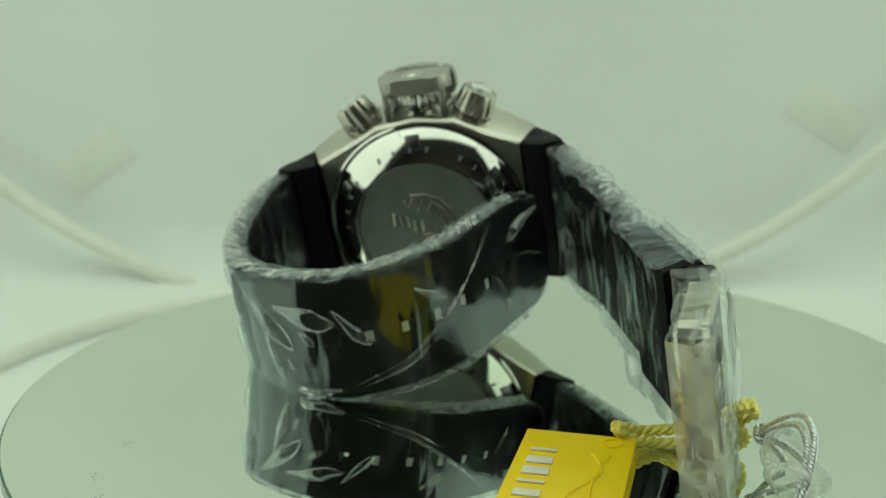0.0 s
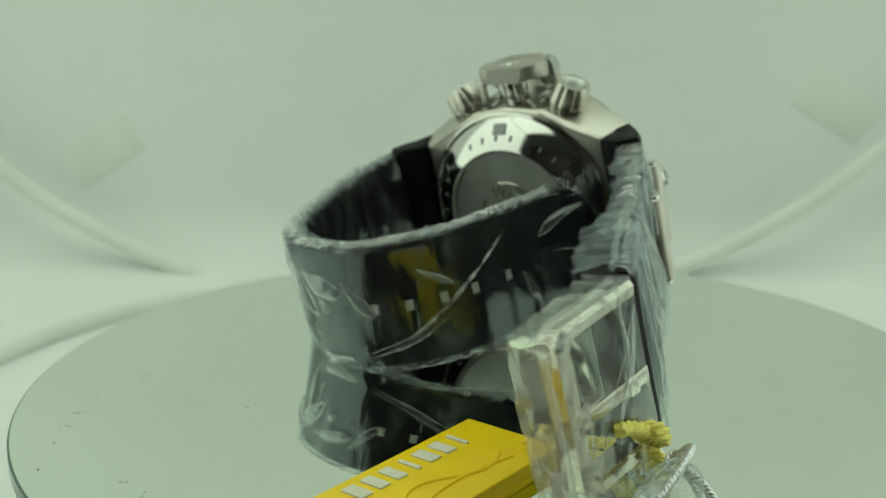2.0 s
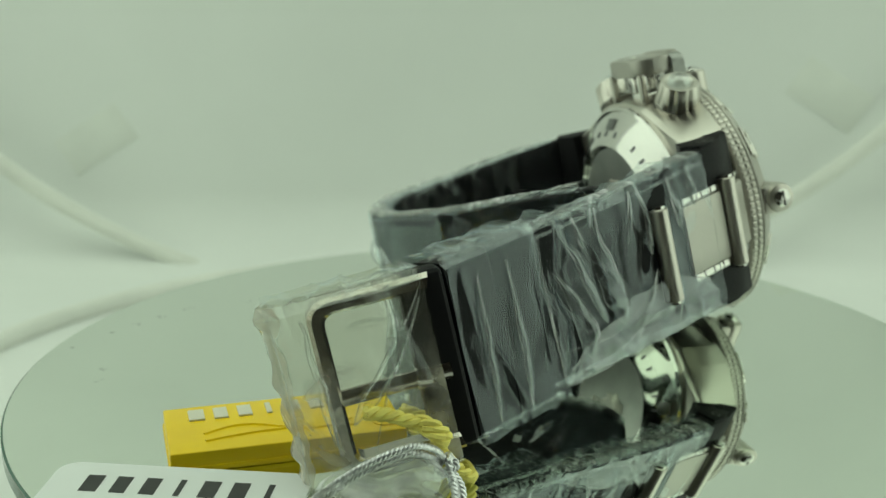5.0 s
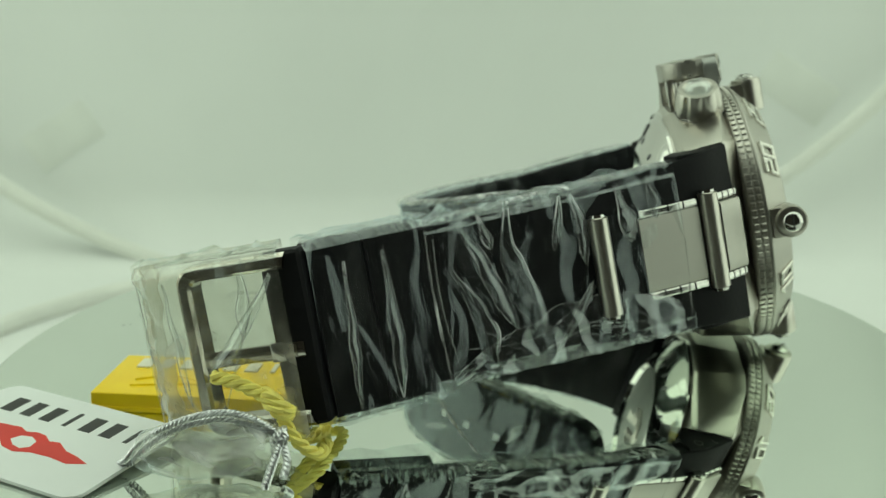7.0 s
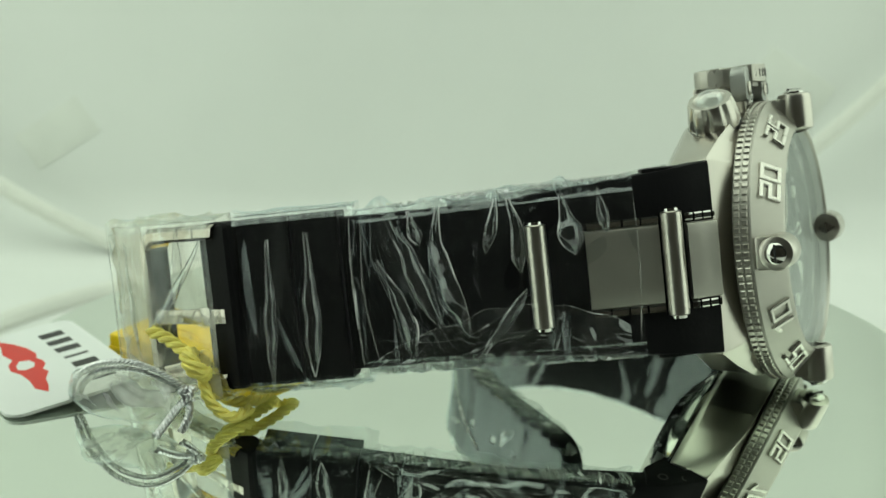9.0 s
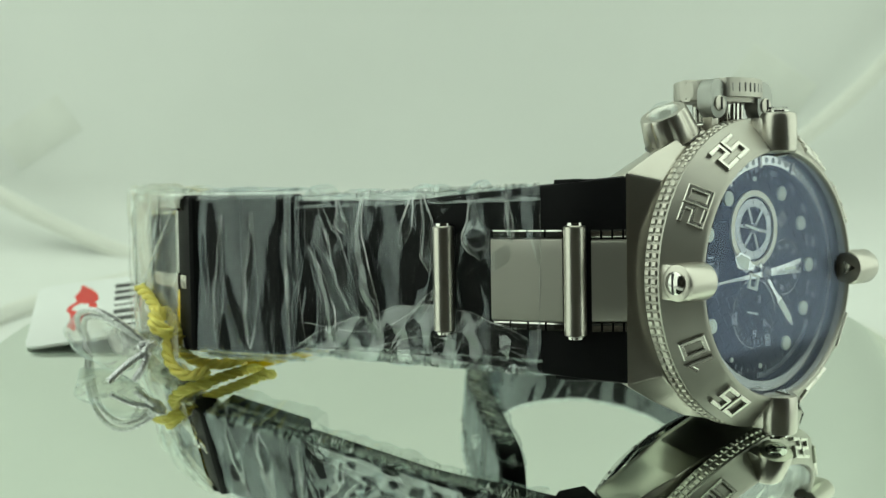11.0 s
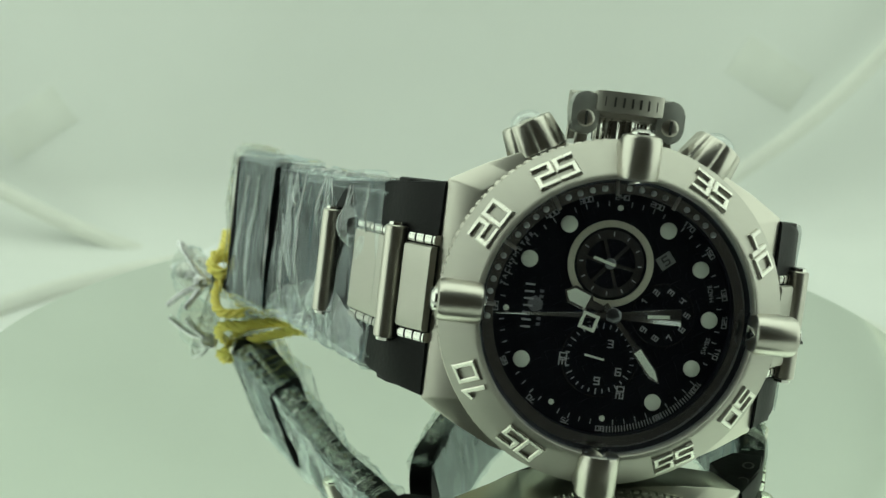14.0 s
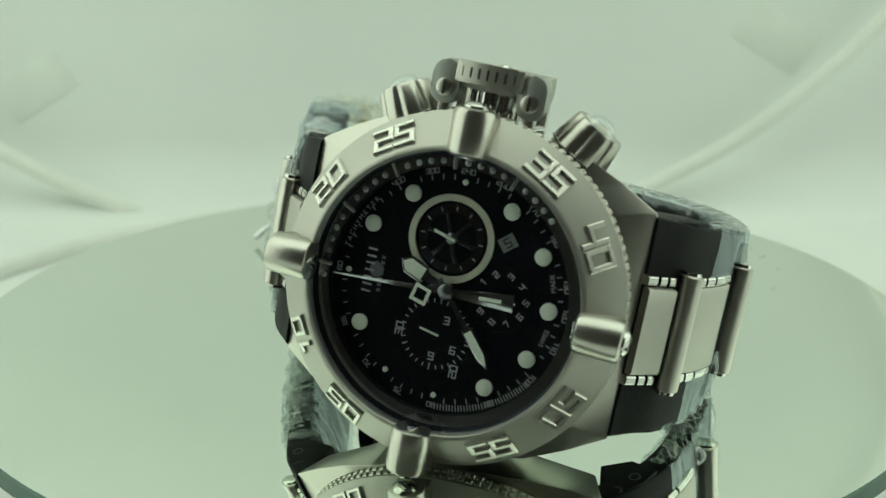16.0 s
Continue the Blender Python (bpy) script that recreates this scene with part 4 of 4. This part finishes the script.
drapes(CA, 1, WRAP_A, 0.45, (
    (1.6, [(0.46, 7), (0.51, 5.4), (0.56, 3.5)]), (1.5, [(0.40, 9), (0.44, 4), (0.48, -2)]), (0.8, [(0.50, 2.2), (0.52, -0.5)]), (0.7, [(0.465, -4), (0.475, -6)]),
    (0.9, [(0.56, 6.5), (0.58, 3), (0.61, -1.5)]), (0.9, [(0.99, 8.5), (0.94, 7.5), (0.90, 5.5)]), (0.9, [(0.86, 0), (0.87, -4), (0.88, -7.5)]), (0.7, [(0.69, 7), (0.74, 2.5)]),
    (1.2, [(0.55, -10), (0.51, -10.5), (0.47, -10.5)]), (1.3, [(0.42, 3), (0.44, -3), (0.45, -9)]), (1.1, [(0.36, 11), (0.35, 2)]), (1.2, [(0.30, -11), (0.31, -2)]), (1.0, [(0.25, 12), (0.27, 3)]), (1.3, [(0.19, 11), (0.18, 2)]), (1.0, [(0.12, 12), (0.14, 4)]), (1.0, [(0.2, -12), (0.18, -4)]), (0.9, [(0.08, -12), (0.1, -5)])))
for k, e in enumerate((1, -1)):
    part("gathered_edge", fringe(CA, 1, lambda s: e * (0.2 + hw_fa(s)), -2.2, 0.85, k * 7, 420), EDGEFILM, WRAP_A, "crumpled milky film edge")
    part("edge_wrinkle", wrinkles(CA, 1, lambda s: e * (0.2 + hw_fa(s)), 4.2, 230, 5 + k, 0.12), FOLDGLINT, WRAP_A, "fine pinches across the film edge, highlights painted pale")


def hem(outer, flip, hw, out, seed, wrapper):
    sheet, rim = ruffle(outer, flip, hw, out, seed)
    piece = part("hem", sheet, FOLD, wrapper, "loose wavy hem of clear film", 80)
    part("hem_rim", rim, FOLDGLINT, piece, "rim of the hem, highlight painted pale", 80)


WRAP_B = wrap("strap_wrap", "crinkled clear plastic film wrapped round the buckle strap")
part("sleeve", film_mesh(CB, 4.6, lambda s: 14.2 - 1.2 * s, 230, 170, -1, 0.6, 12, 0.9, 0.5, 3, 1.3), FILM, WRAP_B)
for path, r in (([(0.99, -8), (0.66, -9), (0.40, -3), (0.24, 2)], 0.2), ([(0.99, -12.6), (0.7, -12.2), (0.45, -9.5), (0.2, -11)], 0.25), ([(0.02, -13), (0.0, 0), (0.0, 13)], 0.25), ([(0.97, 13), (0.985, 0), (0.95, -13)], 0.3)):
    part("crease", crease(CB, -1, path, r, 0.7), FOLDGLINT, WRAP_B, "film crease, its bright streak painted pale")
drapes(CB, -1, WRAP_B, 0.7, (
    (1.5, [(0.88, 12.8), (0.81, 5), (0.72, -7)]), (2.1, [(0.69, 13), (0.71, 5), (0.62, -9)]), (1.0, [(0.49, 13.3), (0.53, 4.5)]), (1.3, [(0.44, 13.3), (0.42, 8), (0.42, 1)]),
    (1.8, [(0.26, 13), (0.22, 3)]), (1.5, [(0.93, 5), (0.86, -2), (0.82, -12)]), (0.9, [(0.60, -12.8), (0.52, -9), (0.40, -2)]),
    (0.8, [(0.33, -13), (0.28, -6)]), (0.9, [(0.80, 12.8), (0.77, 7)]), (0.8, [(0.12, 13.5), (0.11, 6)])))
for k, e in enumerate((1, -1)):
    part("gathered_edge", fringe(CB, -1, lambda s: e * (14.3 - 1.2 * s), -1.3, 0.75, 3 + k * 7, 170), EDGEFILM, WRAP_B, "crumpled milky film edge")
for k, e in enumerate((1, -1)):
    part("edge_wrinkle", wrinkles(CB, -1, lambda s: e * (14.2 - 1.2 * s), 4.4, 90, 21 + k, 0.11), FOLDGLINT, WRAP_B, "fine pinches across the film edge, highlights painted pale")
hem(CB, -1, lambda s: 13.6 - 0.9 * s, 1.2, 2, WRAP_B)
hem(CB, -1, lambda s: -13.6 + 0.9 * s, 1.0, 6, WRAP_B)
F = strap_frame(CB, 120, -1)
sheet, rows, rim = bmesh.new(), [], []
for i in range(6, 118):
    c, nn = F[i]
    top = -13.2 + 8.6 * max(0.0, math.sin(math.pi * (i / 119) ** 0.8)) ** 0.7 + 1.1 * noise.noise(Vector((i * 0.07, 3, 0)))
    rows.append([sheet.verts.new(c + nn * (1.25 + 1.2 * noise.noise(Vector((i * 0.10, k * 0.22, 8)))) + Vector((0, -13.9 + (top + 13.9) * k / 11, 0))) for k in range(12)])
    rim.append(rows[-1][-1].co.copy())
ring_faces(sheet, rows, False, False)
flap = part("loose_flap", sheet, FOLD, WRAP_B, "loose overlapping sheet of clear film", 80)
part("flap_rim", cord(rim[::3], 0.09, 150, 6), FOLDGLINT, flap, "thin rim of the flap, highlight painted pale", 80)
WRAP_C = wrap("buckle_wrap", "loose clear plastic film sleeve round the buckle and keepers")
CK_KEEP = [(-51.2, -58.5), (-52.8, -62), (-55.6, -69), (-59.2, -77.4)]
CK_END = [(-60.7, -81.5), (-61.0, -88), (-60.0, -96), (-58.6, -105)]
part("sleeve", film_mesh(CK_KEEP, 8.6, lambda s: 14.4, 110, 150, -1, 0.65, 7, 0.6, 0.4, 5, 0.9), FILM, WRAP_C)
part("end_sleeve", film_mesh(CK_END, lambda s: 6.6 - 1.2 * s, lambda s: 14.7 + 0.2 * s, 110, 150, -1, 0.7, 8, 0.7, 0.5, 8, 0.9), BUCKLEFILM, WRAP_C, "cloudy film sleeve over the buckle")
for path, r in (([(0.02, 14), (0.03, 3), (0.02, -13.5)], 0.35), ([(0.52, 13), (0.62, 6), (0.72, -4), (0.80, -13)], 0.3), ([(0.99, 14.4), (0.985, 0), (0.99, -14)], 0.3)):
    part("crease", crease(CK, -1, path, r, 0.7), FOLDGLINT, WRAP_C, "film crease, its bright streak painted pale")
drapes(CK, -1, WRAP_C, 0.75, (
    (0.9, [(0.31, 10.5), (0.32, 0), (0.34, -13)]), (1.2, [(0.17, 11), (0.18, 0), (0.19, -13)]),
    (1.2, [(0.54, 11), (0.66, 3), (0.82, -5)]), (0.7, [(0.90, 12), (0.885, 0), (0.88, -8)]), (0.8, [(0.62, 14), (0.66, 2)])))

# sheet closing the film end, near-opaque beige for the warm light it reflects
bm = bmesh.new()
rows = []
for i in range(40):
    f = i / 39 * 2 - 1
    rows.append([bm.verts.new((-59.2 + 7.0 * k / 9, f * 14.8, -103.5 - 1.6 * math.sin(k / 9 * 3.1) + 1.6 * noise.noise(Vector((f * 4, k * 0.35, 2))))) for k in range(10)])
ring_faces(bm, rows, False, False)
part("end_fold", bm, ENDFILM, WRAP_C, "folded film end, warm reflection painted as beige haze")
for line, seed in ((CK_KEEP, 9), (CK_END, 14)):
    for e in (1, -1):
        part("gathered_edge", fringe(line, -1, lambda s: e * 14.9, -2.6, 0.45, seed + e, 90), EDGEFILM, WRAP_C, "crumpled clear film edge")
        hem(line, -1, lambda s: e * 14.4, 0.3, seed + 3 * e, WRAP_C)

# ---------- tags, cords and bag on the mirror ----------
YT = new("yellow_tag")
tagged(YT, "yellow plastic hang tag with raised pale print, lying flat", "tag")
U, V = Vector((-0.200, -0.980)).normalized(), Vector((0.980, -0.200)).normalized()
YT.matrix_world = Matrix.Translation((0.0059, -0.0263, 0)) @ Matrix(((U.x, V.x, 0, 0), (U.y, V.y, 0, 0), (0, 0, 1, 0), (0, 0, 0, 1)))
part("plate", box((18.9, 9.2, 1.75), (37.8, 18.4, 3.4), 0.35, segs=3), YELLOW, YT)
part("rim", box((18.9, 9.2, 0.55), (38.3, 18.9, 1.0), 0.3, segs=2), YELLOW, YT)
for k in range(7):
    part("brand_bar", box((8.6 + k * 4.0, 4.2, 3.55), ((0.9, 2.4, 2.6, 0.9, 2.3, 2.3, 2.6)[k], 4.2, 0.45), 0.1), IVORY, YT, "raised ivory bar")
for y0, amp, turns in ((12.0, 2.2, 6.3), (14.8, -1.6, 3.1)):
    part("emblem_ridge", cord([(8 + 2 * k, y0 + amp * math.sin(k / 12 * turns), 3.45) for k in range(13)], 0.35, 60, 6), YELLOW, YT)
part("eyelet", tube_ring([(1.2, 3.4), (2.0, 3.4), (2.0, 3.65), (1.2, 3.65)], 32, Matrix.Translation((3.0, 14.5, 0))), YELLOW, YT)

WT = new("white_tag")
tagged(WT, "white card hang tag with rounded corners, black and red print", "tag")
U, V = Vector((-0.564, -0.826)).normalized(), Vector((-0.826, 0.564)).normalized()
WT.matrix_world = Matrix.Translation((0.052, -0.063, 0.0003)) @ Matrix(((U.x, V.x, 0, 0), (U.y, V.y, 0, 0), (0, 0, 1, 0), (0, 0, 0, 1))) @ pose(0, 0, 0, 4)


part("card", prism(round_rect(0, 0, 39.5, 25, 3.0), 0, 0.6, 0.1), CARD, WT)
for k in range(7):
    part("brand_bar", box((5.6 + k * 4.5, 19.0, 0.63), ((0.9, 2.5, 2.6, 0.9, 2.4, 2.4, 2.7)[k], 4.6, 0.06), 0), INK, WT, "", 0)
part("brand_wing", prism([(6, 9.0), (9, 10.0), (12, 10.6), (15, 12.2), (17, 11.8), (19, 13.0), (21, 13.2), (23, 12.6), (25, 13.4), (29, 13.0), (33, 11.6), (37, 9.4), (33, 9.2), (29, 8.2), (25, 8.8), (23, 7.4), (20, 6.8), (17, 7.8), (13, 8.0), (9, 7.6)], 0.58, 0.66), RED, WT, "red winged shape", 0)
part("brand_wing_centre", prism([(18.4, 9.0), (19.6, 8.0), (21.6, 8.4), (23.4, 9.6), (22.6, 11.2), (20.6, 11.6), (18.8, 10.8)], 0.6, 0.70), CARD, WT, "", 0)

YC = new("rope_loop")
tagged(YC, "twisted yellow cord knotted at the buckle", "cord")
part("loose_end", plied([(38, -43.5, 14.0), (38.5, -40, 13.2), (39.5, -36, 11.5), (40, -34, 10.5)], 1.2, 3, 5.4), YCORD, YC)
part("knot", plied([(40.6, -35.4, 11.2), (42, -33.5, 9.6), (40.2, -31.8, 8.2), (37.8, -33.0, 9.0), (38.4, -35.4, 11.2), (41, -34.4, 11.6), (41.2, -32, 9.5), (38.4, -31.5, 8.0)], 1.15, 3, 5.4), YCORD, YC)
part("strand", plied([(39, -32, 8.5), (35, -28.5, 5.2), (30, -24.8, 3.0), (25.5, -23.6, 2.2), (22, -25.5, 3.5), (20.3, -29.2, 5.2)], 1.12, 3, 5.4), YCORD, YC)
part("strand", plied([(39.5, -33, 7.5), (37, -30, 3.0), (33, -27.2, 1.4), (28, -26.5, 1.3), (23.5, -28.4, 2.6), (20.3, -29.8, 5.0)], 1.12, 3, 5.4), YCORD, YC)
part("loose_end", plied([(39.5, -33, 7.5), (41.5, -30.4, 4.0), (40.5, -27.2, 1.4), (36, -26.0, 1.3)], 1.12, 3, 5.4), YCORD, YC)

SC = new("braided_loop")
tagged(SC, "braided silver cord looped through the white tag", "cord")
part("loop_strand", plied([(43.5, -33.2, 6.6), (46.2, -36.5, 10.2), (48, -41, 12.2), (48, -47, 11.2), (46, -53, 7.5), (43.2, -56.5, 3.0), (41.5, -57.8, 1.6)], 0.6, 3, 2.2, 6), SILVER, SC)
part("loop_strand", plied([(43.0, -33.6, 6.0), (45.6, -37, 9.0), (47.2, -41.5, 10.8), (47, -47.5, 9.6), (45, -52.5, 6.0), (42.6, -55.8, 2.2), (41.5, -57.8, 1.5)], 0.6, 3, 2.2, 6), SILVER, SC)
part("knot", plied([(43.5, -33, 7.4), (45, -32.2, 6.2), (44.6, -33.8, 4.9), (42.6, -34.2, 5.6), (43, -32.4, 7.0), (45.2, -33.6, 7.0), (44.2, -32.2, 5.0)], 0.65, 3, 2.2, 6), SILVER, SC)
part("tail", plied([(44.2, -33.2, 5.6), (47.5, -33.8, 4.2), (51.2, -35.2, 1.2)], 0.75, 3, 2.2, 6), SILVER, SC)
part("tail", plied([(44.0, -33.0, 5.6), (46.0, -32.0, 3.2), (47.6, -32.6, 1.0)], 0.75, 3, 2.2, 6), SILVER, SC)

bm = bmesh.new()
rows = []
for i in range(29):
    f = i / 28
    row = []
    for k in range(28):
        a = 2 * math.pi * k / 28
        r = math.sin(math.pi * min(0.985, max(0.015, f))) ** 0.7
        c, d = r * math.cos(a), r * math.sin(a)
        p = Vector((d * 4.2, -10.5 * math.cos(math.pi * f), c * 4.4))
        p += Vector((noise.noise(p * 0.22), noise.noise(p * 0.22 + Vector((9, 0, 0))), noise.noise(p * 0.22 + Vector((0, 9, 0))))) * 1.3
        q = Vector((45.8, -44.5, 5.4)) + p
        q.z = max(0.25, q.z)
        row.append(bm.verts.new(q))
    rows.append(row)
ring_faces(bm, rows)
BAG = tagged(part("plastic_bag", bm, FOGFILM), "small crumpled cloudy plastic bag inside the silver loop", "bag")


def spun(ob):
    """Carries a thing on the turntable, two turns a minute, clockwise from above."""
    base = ob.matrix_basis.copy()
    walk(ob, [(k * 0.25, pose(0, 0, 0, 0, 0, -3.0 * k) @ base) for k in range(65)])


def motions():
    for ob in (DISC, WATCH, WRAP_A, WRAP_B, WRAP_C, YT, WT, YC, SC, BAG):
        spun(ob)


motions()
